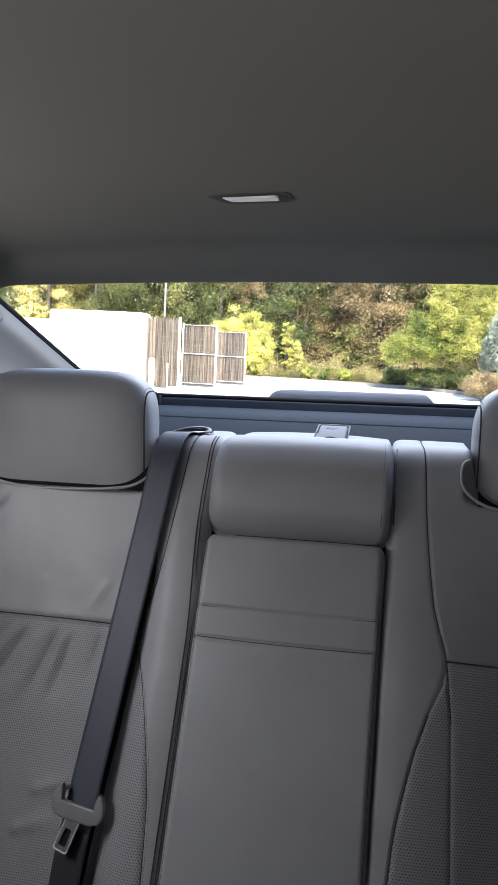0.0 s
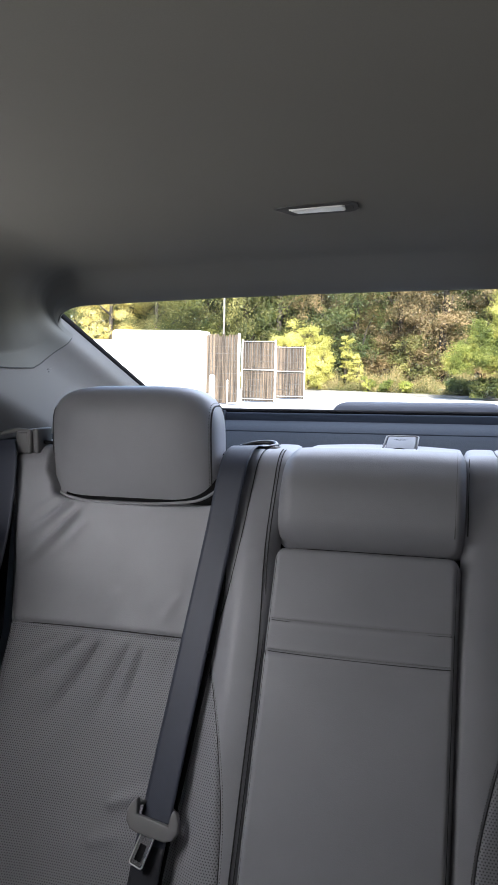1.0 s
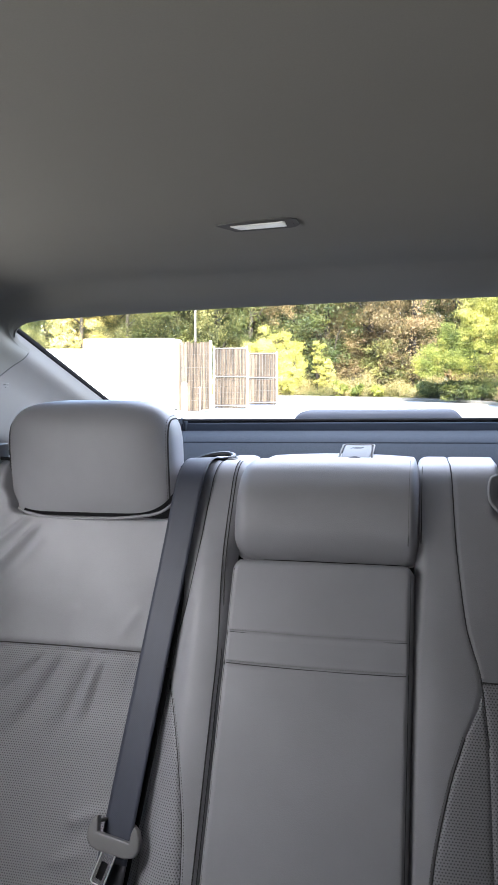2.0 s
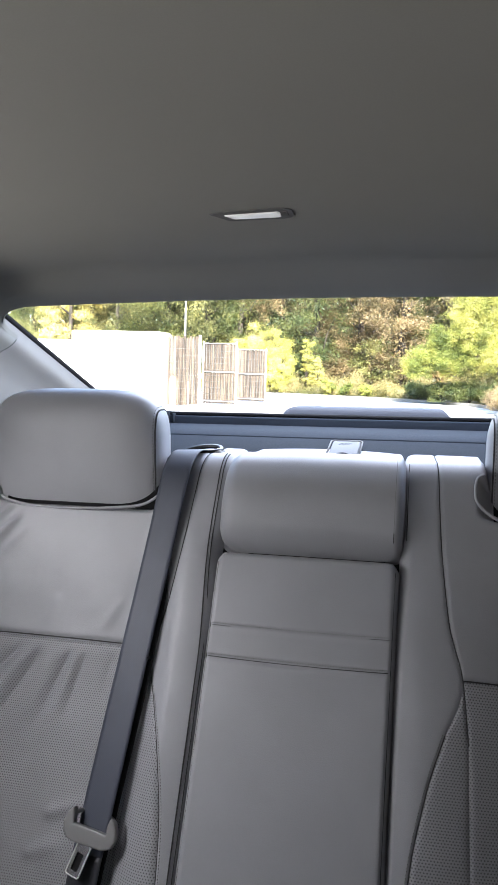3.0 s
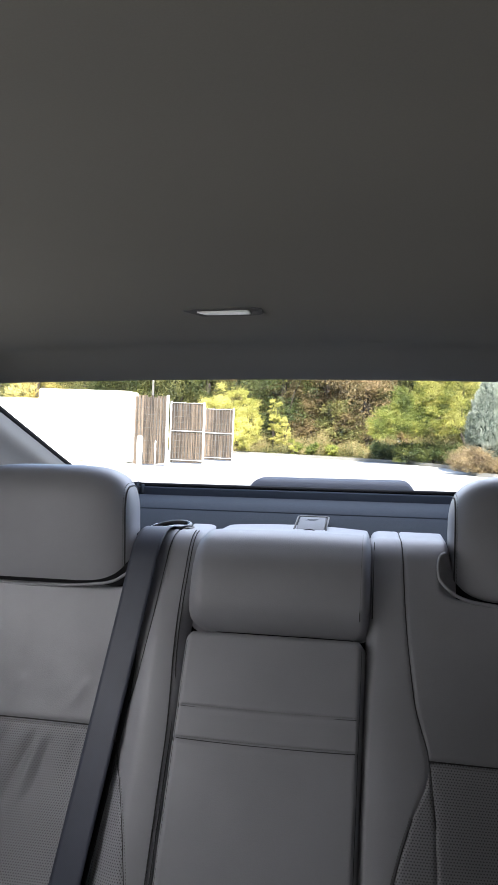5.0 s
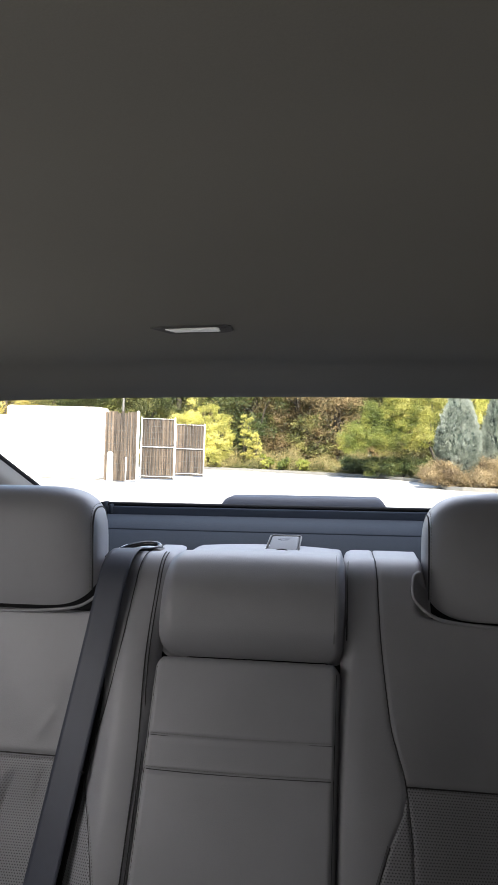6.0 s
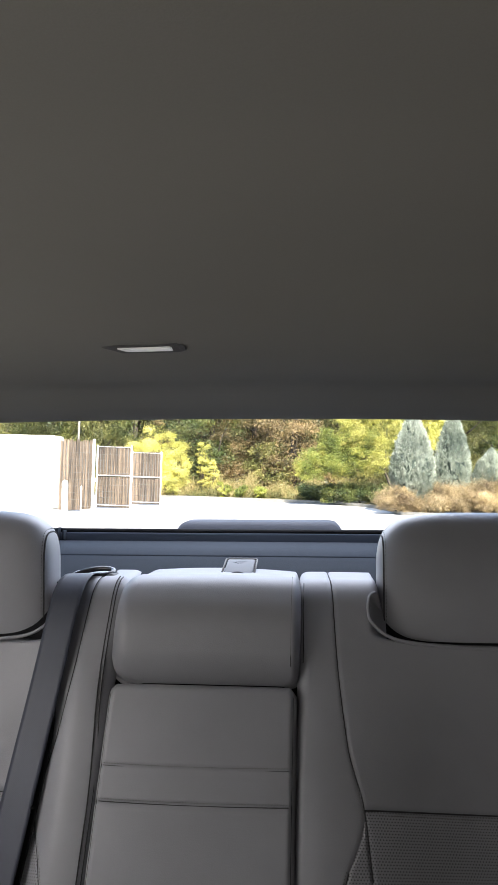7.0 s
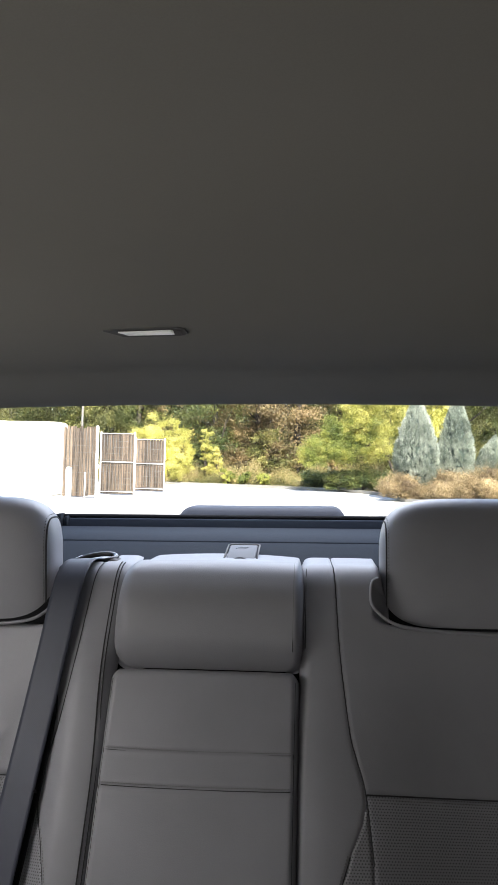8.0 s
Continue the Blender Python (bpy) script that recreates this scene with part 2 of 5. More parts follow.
LEAF_AMBER = leaf_material("leaves_amber_green", (0.15, 0.18, 0.04), (0.38, 0.38, 0.08), (0.62, 0.58, 0.18))
LEAF_LIME = leaf_material("leaves_lime", (0.07, 0.11, 0.02), (0.21, 0.25, 0.05), (0.46, 0.45, 0.10))
LEAF_RUSSET = leaf_material("leaves_russet", (0.055, 0.062, 0.026), (0.24, 0.18, 0.085), (0.46, 0.34, 0.18))
LEAF_GOLD = leaf_material("leaves_gold", (0.24, 0.20, 0.06), (0.48, 0.40, 0.12), (0.70, 0.62, 0.28))
LEAF_BLUE = leaf_material("needles_blue_green", (0.095, 0.125, 0.10), (0.31, 0.355, 0.29), (0.58, 0.62, 0.53))
LEAF_TAN = leaf_material("twigs_tan", (0.095, 0.063, 0.036), (0.29, 0.22, 0.115), (0.48, 0.375, 0.215))
STRAW = leaf_material("dry_grass", (0.10, 0.11, 0.03), (0.26, 0.22, 0.09), (0.42, 0.34, 0.17))
# dark green of conifer cores, the shade inside put into the colour
SHADE_LEAF = material("core_shade", (0.03, 0.045, 0.035), 0.9, 0, 0.3, 5)

# ---- building tools ----
LEAN = pose(0, 1, 0.95) @ pose(0, 0, 0, 0, -1.4, 0) @ pose(0, -1, -0.95)  # the car stands a little askew on the lot


def part(name, bm, mat, parent, label="", flat=False):
    """Links a bmesh as one mesh object under a thing or a part."""
    me = bpy.data.meshes.new(name)
    bm.to_mesh(me)
    bm.free()
    me.materials.append(mat)
    ob = new(name, me)
    ob.parent = parent
    if label:
        ob["label"] = label
    if not flat:
        me.shade_smooth()
    return ob


def thing(name, label, category, place=None, group="", kind=""):
    ob = new(name)
    ob.empty_display_size = 0.05
    ob.matrix_world = place if place is not None else LEAN
    return tagged(ob, label, category, group, kind)


def cuboid(lo, hi, r=0.0, seg=2):
    bm = bmesh.new()
    bmesh.ops.create_cube(bm, size=1)
    lo, hi = Vector(lo), Vector(hi)
    for v in bm.verts:
        v.co = Vector([lo[i] + (v.co[i] + 0.5) * (hi[i] - lo[i]) for i in range(3)])
    if r:
        bmesh.ops.bevel(bm, geom=bm.edges[:], offset=r, segments=seg, profile=0.5, affect="EDGES")
    return bm


def grid_mesh(points, uv=None, close_u=False):
    """A sheet from rows of points; uv gives each point its flat place in metres."""
    rows, cols = len(points), len(points[0])
    bm = bmesh.new()
    vs = [[bm.verts.new(p) for p in row] for row in points]
    layer = bm.loops.layers.uv.new("flat") if uv else None
    for i in range(rows - 1):
        for j in range(cols if close_u else cols - 1):
            k = (j + 1) % cols
            quad = ((i, j), (i, k), (i + 1, k), (i + 1, j))
            f = bm.faces.new([vs[a][b] for a, b in quad])
            if layer:
                for loop, (a, b) in zip(f.loops, quad):
                    loop[layer].uv = uv[a][b]
    return bm


def tube(points, r, sides=8, closed=False, ends=True, taper=None):
    """A round bar along a line of points."""
    pts = [Vector(p) for p in points]
    count = len(pts)
    bm = bmesh.new()
    rings = []
    up = Vector((0.13, 0.31, 0.94))
    for i, p in enumerate(pts):
        a = pts[(i - 1) % count] if closed or i else p
        b = pts[(i + 1) % count] if closed or i < count - 1 else p
        t = (b - a).normalized()
        side = t.cross(up)
        if side.length < 1e-3:
            side = t.cross(Vector((1, 0, 0)))
        side.normalize()
        up = side.cross(t).normalized()
        rad = r if taper is None else r + (taper - r) * i / (count - 1)
        rings.append([bm.verts.new(p + rad * (math.cos(2 * math.pi * k / sides) * side + math.sin(2 * math.pi * k / sides) * up)) for k in range(sides)])
    for i in range(count if closed else count - 1):
        r0, r1 = rings[i], rings[(i + 1) % count]
        for k in range(sides):
            bm.faces.new((r0[k], r0[(k + 1) % sides], r1[(k + 1) % sides], r1[k]))
    if ends and not closed:
        bm.faces.new(rings[0][::-1])
        bm.faces.new(rings[-1])
    return bm


def curve_points(keys, steps=40):
    """A smooth line through a few key points (Catmull-Rom)."""
    keys = [Vector(k) for k in keys]
    keys = [2 * keys[0] - keys[1]] + keys + [2 * keys[-1] - keys[-2]]
    spans = len(keys) - 3
    out = []
    for i in range(steps + 1):
        f = i / steps * spans
        k = min(int(f), spans - 1)
        t = f - k
        p0, p1, p2, p3 = keys[k:k + 4]
        out.append(0.5 * (2 * p1 + (p2 - p0) * t + (2 * p0 - 5 * p1 + 4 * p2 - p3) * t * t + (3 * p1 - p0 - 3 * p2 + p3) * t ** 3))
    return out


def cushion_box(hx, hy, hz, r, n=14, bulge=0.0):
    """A padded block: a box with wide round edges whose front and back swell."""
    bm = bmesh.new()
    bmesh.ops.create_cube(bm, size=2)
    bmesh.ops.subdivide_edges(bm, edges=bm.edges[:], cuts=n, use_grid_fill=True)
    for v in bm.verts:
        q = Vector((v.co.x * hx, v.co.y * hy, v.co.z * hz))
        inner = Vector([max(-(h - r), min(h - r, c)) for c, h in zip(q, (hx, hy, hz))])
        d = q - inner
        p = inner + (d.normalized() * r if d.length > 1e-6 else d)
        p.y *= 1 + bulge * (1 - (p.x / hx) ** 2) * (1 - (p.z / hz) ** 2)
        v.co = p
    return bm


def step(a, b, x):
    t = max(0.0, min(1.0, (x - a) / (b - a)))
    return t * t * (3 - 2 * t)


def lerp_table(table, s):
    """Linear look-up in rising (s, value) pairs."""
    if s <= table[0][0]:
        return table[0][1]
    for (s0, v0), (s1, v1) in zip(table, table[1:]):
        if s <= s1:
            return v0 + (v1 - v0) * (s - s0) / (s1 - s0)
    return table[-1][1]


def smooth_table(table, s):
    """The same look-up along a smooth line through the pairs."""
    s = max(table[0][0], min(table[-1][0], s))
    for k in range(len(table) - 1):
        (s0, v0), (s1, v1) = table[k], table[k + 1]
        if s <= s1:
            break
    sp, vp = table[k - 1] if k else (2 * s0 - s1, 2 * v0 - v1)
    sn, vn = table[k + 2] if k + 2 < len(table) else (2 * s1 - s0, 2 * v1 - v0)
    t, h = (s - s0) / (s1 - s0), s1 - s0
    m0, m1 = (v1 - vp) / (s1 - sp) * h, (vn - v0) / (sn - s0) * h
    return (2 * t ** 3 - 3 * t ** 2 + 1) * v0 + (t ** 3 - 2 * t ** 2 + t) * m0 + (3 * t ** 2 - 2 * t ** 3) * v1 + (t ** 3 - t ** 2) * m1


def pillow_reach(rest, y, z):
    """How far a ray (y, z) runs inside a padded block whose lower corners are squarer than its upper ones; rest: share taken by x."""
    lo, hi = 0.0, 2.0
    for _ in range(22):
        f = (lo + hi) / 2
        p = 8.0 - 3.8 * step(-0.75, 0.55, f * z)
        if (rest(f) ** p + abs(f * z) ** p) ** (3.3 / p) + abs(f * y) ** 3.3 < 1:
            lo = f
        else:
            hi = f
    return lo


def pillow(hx, hy, hz, n=30):
    """A padded block that swells smoothly on every side."""
    bm = bmesh.new()
    bmesh.ops.create_cube(bm, size=2)
    bmesh.ops.subdivide_edges(bm, edges=bm.edges[:], cuts=n, use_grid_fill=True)
    for v in bm.verts:
        u = [math.sin(c * math.pi / 2) * 0.35 + c * 0.65 for c in v.co]
        f = pillow_reach(lambda k: abs(k * u[0]), u[1], u[2])
        v.co = Vector((u[0] * hx * f, u[1] * hy * f, u[2] * hz * f))
    return bm


# ---- the rear seat's frame of reference ----
# s runs up the backrest from the lower edge of the middle head roll, over its crown and back; w stands off it.
TILT = math.atan(0.487)
UP, OUT = Vector((0, math.sin(TILT), math.cos(TILT))), Vector((0, -math.cos(TILT), math.sin(TILT)))
BASE = Vector((0, 0.897, 0.88))
CROWN, BEND = 0.12, 0.08
ARC = (math.pi / 2 - TILT) * BEND


def on_seat(x, s, w=0.0):
    if s <= CROWN:
        p, o = BASE + UP * s, OUT
    else:
        hub = BASE + UP * CROWN - OUT * BEND
        a = min(s - CROWN, ARC) / BEND
        o = OUT * math.cos(a) + UP * math.sin(a)
        p = hub + o * BEND
        if s - CROWN > ARC:
            p = p + Vector((0, 1, 0)) * (s - CROWN - ARC)
    p = p + o * w
    return Vector((x - 0.0122 * (0.95 - p.z), p.y, p.z))


SEAM = [(-0.60, 0.238), (-0.232, 0.229), (-0.151, 0.220), (-0.112, 0.209), (-0.076, 0.200), (0.029, 0.188), (0.172, 0.181), (0.30, 0.178)]
STITCH = [(-0.60, 0.148), (-0.46, 0.1545), (-0.365, 0.163), (-0.28, 0.181), (-0.223, 0.199), (-0.188, 0.215), (-0.165, 0.2205)]
EDGE = [(-0.60, 0.592), (-0.25, 0.582), (-0.157, 0.583), (-0.07, 0.600), (0.117, 0.632), (0.30, 0.635)]
DEPTH = [(-0.60, -0.072), (-0.40, -0.082), (-0.15, -0.083), (0.02, -0.060), (0.10, -0.044), (0.18, -0.034), (0.30, -0.030)]
CREST = [(-0.60, -0.002), (-0.2, -0.003), (-0.05, -0.006), (0.06, -0.014), (0.14, -0.024), (0.22, -0.028), (0.30, -0.028)]
FOLDS = (((0.455, -0.163), (0.545, -0.255), -0.0052, 0.0065), ((0.424, -0.168), (0.480, -0.285), -0.0056, 0.0065), ((0.371, -0.164), (0.412, -0.290), -0.0056, 0.0060),
         ((0.345, -0.168), (0.362, -0.262), -0.0045, 0.0055), ((0.300, -0.164), (0.308, -0.235), -0.0030, 0.0050), ((0.50, -0.165), (0.57, -0.215), -0.0025, 0.0060),
         ((0.440, -0.164), (0.515, -0.280), 0.0028, 0.0080), ((0.396, -0.166), (0.445, -0.310), 0.0030, 0.0080), ((0.360, -0.168), (0.390, -0.300), 0.0026, 0.0070),
         ((0.36, -0.395), (0.29, -0.365), 0.0045, 0.0075), ((0.38, -0.45), (0.32, -0.425), 0.0035, 0.0075),
         ((0.508, 0.062), (0.600, -0.010), 0.0056, 0.0040), ((0.494, 0.044), (0.596, -0.062), 0.0074, 0.0048), ((0.478, 0.026), (0.540, -0.040), 0.0022, 0.0050), ((0.540, 0.066), (0.606, 0.018), 0.0026, 0.0050),
         ((0.405, -0.08), (0.425, -0.14), 0.0018, 0.0075), ((0.295, -0.08), (0.335, -0.14), 0.0022, 0.0075), ((0.182, -0.022), (0.150, -0.004), 0.0016, 0.0075))


def bolster_edge(s):
    """Where the bolster turns in beside the middle panel; it stands back a little beside the head roll."""
    return 0.1405 + 0.0095 * step(-0.17, 0.03, s)


def seat_height(x, s, worn):
    """How far the outer seat's surface stands off the plane of the middle panel."""
    crest, depth = smooth_table(CREST, s), smooth_table(DEPTH, s)
    w = crest + (depth - crest) * (step(0.172, 0.275, x) if worn else step(0.155, 0.450, x))
    w += 0.012 * step(0.44, 0.56, x) * step(-0.05, -0.2, s)
    edge = lerp_table(EDGE, s)
    w -= 0.05 * step(edge - 0.014, edge + 0.03, x) ** 2
    # the hollow in which the headrest sits
    rim = 0.556 + 0.014 * step(0.085, 0.115, s)
    sunk = s - (0.004 if worn else 0.007) - 2.2 * max(0.0, abs(x - 0.392) - 0.10) ** 2
    w -= 0.045 * max(step(0.152, 0.130, s), step(0.246, 0.260, x)) * step(0.234, 0.264, x) * step(rim, rim - 0.016, x) * step(0.056, 0.072, sunk)
    # round inner edge of the bolster
    w -= 0.005 * max(0.0, (0.168 - x) / 0.036) ** 2 * step(0.06, -0.02, s)
    start = bolster_edge(s)
    if x < start:
        w -= (0.018 + 0.008 * step(-0.06, -0.01, s) - 0.014 * step(0.02, 0.12, s)) * (1 - math.sqrt(max(0.0, 1 - ((start - x) / (start - 0.1313)) ** 2)))
    if worn:
        for (x0, s0), (x1, s1), high, wide in FOLDS:
            dx, ds = x1 - x0, s1 - s0
            long = math.hypot(dx, ds)
            t = ((x - x0) * dx + (s - s0) * ds) / long ** 2
            if -0.1 < t < 1.15:
                off = ((x - x0) * ds - (s - s0) * dx) / long
                wide += 0.0060 * max(0, t)
                fade = step(-0.1, 0.15, t) * step(1.15, 0.5, t)
                w += high * fade * math.exp(-(off / wide) ** 2)
        w += 0.0016 * noise.noise((x * 22, s * 22, 3.1)) * step(0.24, 0.3, x)
    else:
        w += 0.0012 * noise.noise((x * 18, s * 18, 7.7)) * step(0.24, 0.3, x)
    return w


def seat_patch(side, left, right, s0, s1, cols, rows, tuck=(1, 1, 1, 1)):
    """A sewn panel of the outer seat between two lines x(s); its sewn edges (left, right, lower, upper) are drawn in."""
    points, uv = [], []
    for i in range(rows + 1):
        s = s0 + (s1 - s0) * i / rows
        a, b = left(s), right(s)
        line, flat = [], []
        for j in range(cols + 1):
            x = a + (b - a) * j / cols
            e = min([d for d, k in zip((x - a, b - x, s - s0, s1 - s), tuck) if k] + [1.0])
            across = min([d for d, k in zip((x - a, b - x), tuck) if k] + [1.0])
            deep, wide = (0.0024, 0.0024) if across <= e else (0.0046, 0.0032)
            w = seat_height(x, s, side < 0) - deep * math.exp(-(e / wide) ** 2)
            line.append(on_seat(side * x, s, w))
            flat.append((x, s))
        points.append(line if side > 0 else line[::-1])
        uv.append(flat if side > 0 else flat[::-1])
    return grid_mesh(points, uv)


def seat_line(side, keys, lift, steps=60):
    """Points along a seam of the outer seat, from (x, s) keys."""
    return [on_seat(side * p.x, p.y, seat_height(p.x, p.y, side < 0) + lift) for p in curve_points([(x, s, 0) for x, s in keys], steps)]


def dashes(points, long=0.0042, gap=0.0030, r=0.0006):
    """Stitches along a line of points, as short thread bars."""
    bm = bmesh.new()
    pts = [Vector(p) for p in points]
    run, need = 0.0, 0.0
    for a, b in zip(pts, pts[1:]):
        d = (b - a).length
        t = (b - a).normalized() if d else Vector((1, 0, 0))
        side = t.cross(OUT).normalized() * r
        top = side.cross(t).normalized() * r
        while need < run + d:
            p = a + t * (need - run)
            q = p + t * long
            ring = [[bm.verts.new(c + k) for k in (side, top, -side, -top)] for c in (p, q)]
            for k in range(4):
                bm.faces.new((ring[0][k], ring[0][(k + 1) % 4], ring[1][(k + 1) % 4], ring[1][k]))
            bm.faces.new(ring[0][::-1])
            bm.faces.new(ring[1])
            need += long + gap
        run += d
    return bm

# ---- the cabin ----


def roof_z(x, y):
    """Underside of the roof lining: almost level, turning down to the rear window and to the sides."""
    z = lerp_table([(-1.0, 1.325), (0.2, 1.322), (0.64, 1.303), (0.72, 1.3008), (0.79, 1.3000), (0.85, 1.3000), (0.90, 1.2990), (0.93, 1.2958), (0.955, 1.2898), (0.98, 1.2812), (1.005, 1.2722), (1.03, 1.2650), (1.05, 1.2606), (1.066, 1.2583)], y)
    x = abs(x)
    z -= 0.10 * (max(0.0, x - 0.53) / 0.15) ** 2
    z -= 0.02 * max(0.0, x / 0.7) ** 2 * 0.4
    return z


GLASS_TOP, GLASS_END = Vector((0, 1.066, 1.2665)), Vector((0, 1.735, 1.0165))


def glass_half(k):
    """Half the width of the rear pane, k from its top to its foot."""
    return 0.622 + 0.012 * k


def side_wall(y, z):
    """How far out the pillar's lining stands: a strip along the rear pane, then a fold away from it."""
    k = (1.2665 - z) / 0.25
    d = max(0.0, 1.062 + 0.669 * k - y)
    return 0.624 + 0.012 * k - 0.006 * math.exp(-((d - 0.10) / 0.060) ** 2) + 0.014 * step(0.09, 0.30, d) + 0.06 * step(0.56, 0.78, d)


HEM = [(-1.0, 1.175), (0.60, 1.158), (0.90, 1.142), (1.0, 1.139), (1.061, 1.139), (1.085, 1.146), (1.107, 1.158), (1.148, 1.187), (1.18, 1.217), (1.195, 1.24), (1.21, 1.40)]


def headliner():
    """The lining: a level field, rolls over to the sides, and cheeks that end in a sewn hem on the pillar covers."""
    points = []
    for i in range(171):
        f = 1 - (1 - i / 170) ** 1.6
        fall = smooth_table([(0.0, 0.135), (0.75, 0.140), (0.80, 0.138), (0.85, 0.124), (0.90, 0.097), (0.93, 0.082), (0.96, 0.064), (1.0, 0.034)], f)
        start = smooth_table([(0.0, 0.37), (0.80, 0.385), (0.90, 0.43), (1.0, 0.525)], f)

        def along(drop):
            return -0.95 + (1.066 + drop / 0.374 + 0.95) * f
        over = roof_z(0, min(along(0.0), 1.066))
        low = fall
        while low < 0.20 and over - low > lerp_table(HEM, along(low)):
            low += 0.0005
        row = []
        for j in range(-84, 85):
            q = abs(j) / 84
            if q <= 0.4:
                x, drop = start * q / 0.4, 0.0
            elif q <= 0.78:
                a = (q - 0.4) / 0.38 * math.pi / 2
                y1 = along(fall)
                u, slant = (q - 0.4) / 0.38, 0.8 * step(0.94, 0.80, f)
                x = start + (side_wall(y1, over - fall) - 0.0045 - start) * (math.sin(a) * (1 - slant) + u * slant)
                drop = fall * ((1 - math.cos(a)) * (1 - slant) + u ** 1.4 * slant)
            else:
                drop = fall + (low - fall) * (q - 0.78) / 0.22
                x = side_wall(along(drop), over - drop) - 0.0045
            row.append((math.copysign(x, j), along(drop), over - drop - 0.008 * (x / 0.53) ** 2 * step(0.14, 0.06, drop)))
        points.append(row)
    # the hem turns up round the end of the lining
    for turn in range(1, 6):
        a = turn / 5 * math.pi * 0.9
        row = []
        for j, (x, y, z) in zip(range(-84, 85), points[170]):
            flat = step(0.62, 0.46, abs(j) / 84)
            out = 0.003 * (1 - flat) * (1 - math.cos(a))
            row.append((x + math.copysign(out, x), y + (0.0015 + 0.0045 * flat) * math.sin(a), z + 0.006 * flat * (1 - math.cos(a))))
        points.append(row)
    ob = part("headliner", grid_mesh(points), HEADLINER, None)
    ob.matrix_world = LEAN
    m = ob.modifiers.new("thick", "SOLIDIFY")
    m.thickness, m.offset = 0.006, 1
    for edge in (0, -1):
        part("hem", tube([row[edge] for row in points[40:149]], 0.0011, 6), BEZEL, ob, "dark sewn hem of the lining")
    return tagged(ob, "dark grey-beige woven fabric lining under the car roof", "headliner", kind="structure")


headliner()


def dome_lamp():
    t = thing("dome_lamp", "small slanted ceiling lamp with pale lens in grey bezel", "lamp", LEAN @ pose(-0.0215, 0.648, 1.3030, -3.1, 0, 0) @ Matrix.Diagonal((0.95, 0.74, 1, 1)))
    # outline of the bezel: a point on one end, a round corner on the other

    def outline(grow):
        return [(-0.055 - 1.7 * grow, -0.010 - 0.3 * grow), (-0.038 - 0.4 * grow, 0.029 + grow), (0.028, 0.026 + grow), (0.035 + 0.7 * grow, 0.022 + 0.7 * grow),
                (0.0405 + grow, 0.012), (0.041 + grow, -0.016), (0.035 + 0.7 * grow, -0.024 - 0.7 * grow), (0.027, -0.027 - grow), (-0.040, -0.018 - grow)]
    hole = [(-0.030, 0.0185), (0.022, 0.0155), (0.0250, 0.013), (0.0260, -0.009), (0.0235, -0.0125), (-0.037, -0.0060)]

    def plate(loop, z0, z1, inset):
        bm = bmesh.new()
        cx, cy = sum(p[0] for p in loop) / len(loop), sum(p[1] for p in loop) / len(loop)
        lo = [bm.verts.new((x, y, z0)) for x, y in loop]
        hi = [bm.verts.new((cx + (x - cx) * inset, cy + (y - cy) * inset, z1)) for x, y in loop]
        n = len(loop)
        for k in range(n):
            bm.faces.new((lo[k], lo[(k + 1) % n], hi[(k + 1) % n], hi[k]))
        bm.faces.new(hi)
        bm.faces.new(lo[::-1])
        bmesh.ops.recalc_face_normals(bm, faces=bm.faces[:])
        return bm
    part("bezel", plate(outline(0.0), 0.006, -0.0016, 0.97), BEZEL, t, flat=True)
    part("lens", plate(hole, -0.0010, -0.0027, 0.98), LENS, t, "pale translucent plastic lens", flat=True).matrix_basis = pose(0, 0, 0, 2.6, 0, 0)
    part("switch", plate([(0.028, 0.013), (0.034, 0.011), (0.035, -0.012), (0.029, -0.014)], -0.0010, -0.0022, 0.9), BEZEL, t, flat=True)


dome_lamp()

def rear_window():
    w = thing("rear_window", "wide sloping rear window with black rubber edge", "window", kind="structure")
    points = []
    for i in range(13):
        k = -0.04 + 1.08 * i / 12
        c = GLASS_TOP.lerp(GLASS_END, k)
        points.append([(glass_half(k) * u / 10, c.y, c.z + 0.004 + 0.006 * (u / 10) ** 2) for u in range(-10, 11)])
    pane = part("pane", grid_mesh(points), GLASS, w, "clear slightly green safety glass")
    pane.visible_shadow = False
    for side in (-1, 1):
        band = []
        for i in range(25):
            k = -0.05 + 1.1 * i / 24
            c = GLASS_TOP.lerp(GLASS_END, k)
            edge = glass_half(k)
            wide = 0.0042 - 0.001 * k
            band.append([(side * (edge + 0.001), c.y - 0.006, c.z - 0.001), (side * (edge - wide * 0.4), c.y - 0.003, c.z + 0.001), (side * (edge - wide), c.y, c.z + 0.006)])
        ob = part("gasket", grid_mesh(band), RUBBER, w, "black rubber edge of the pane")
        m = ob.modifiers.new("thick", "SOLIDIFY")
        m.thickness = 0.0015


rear_window()


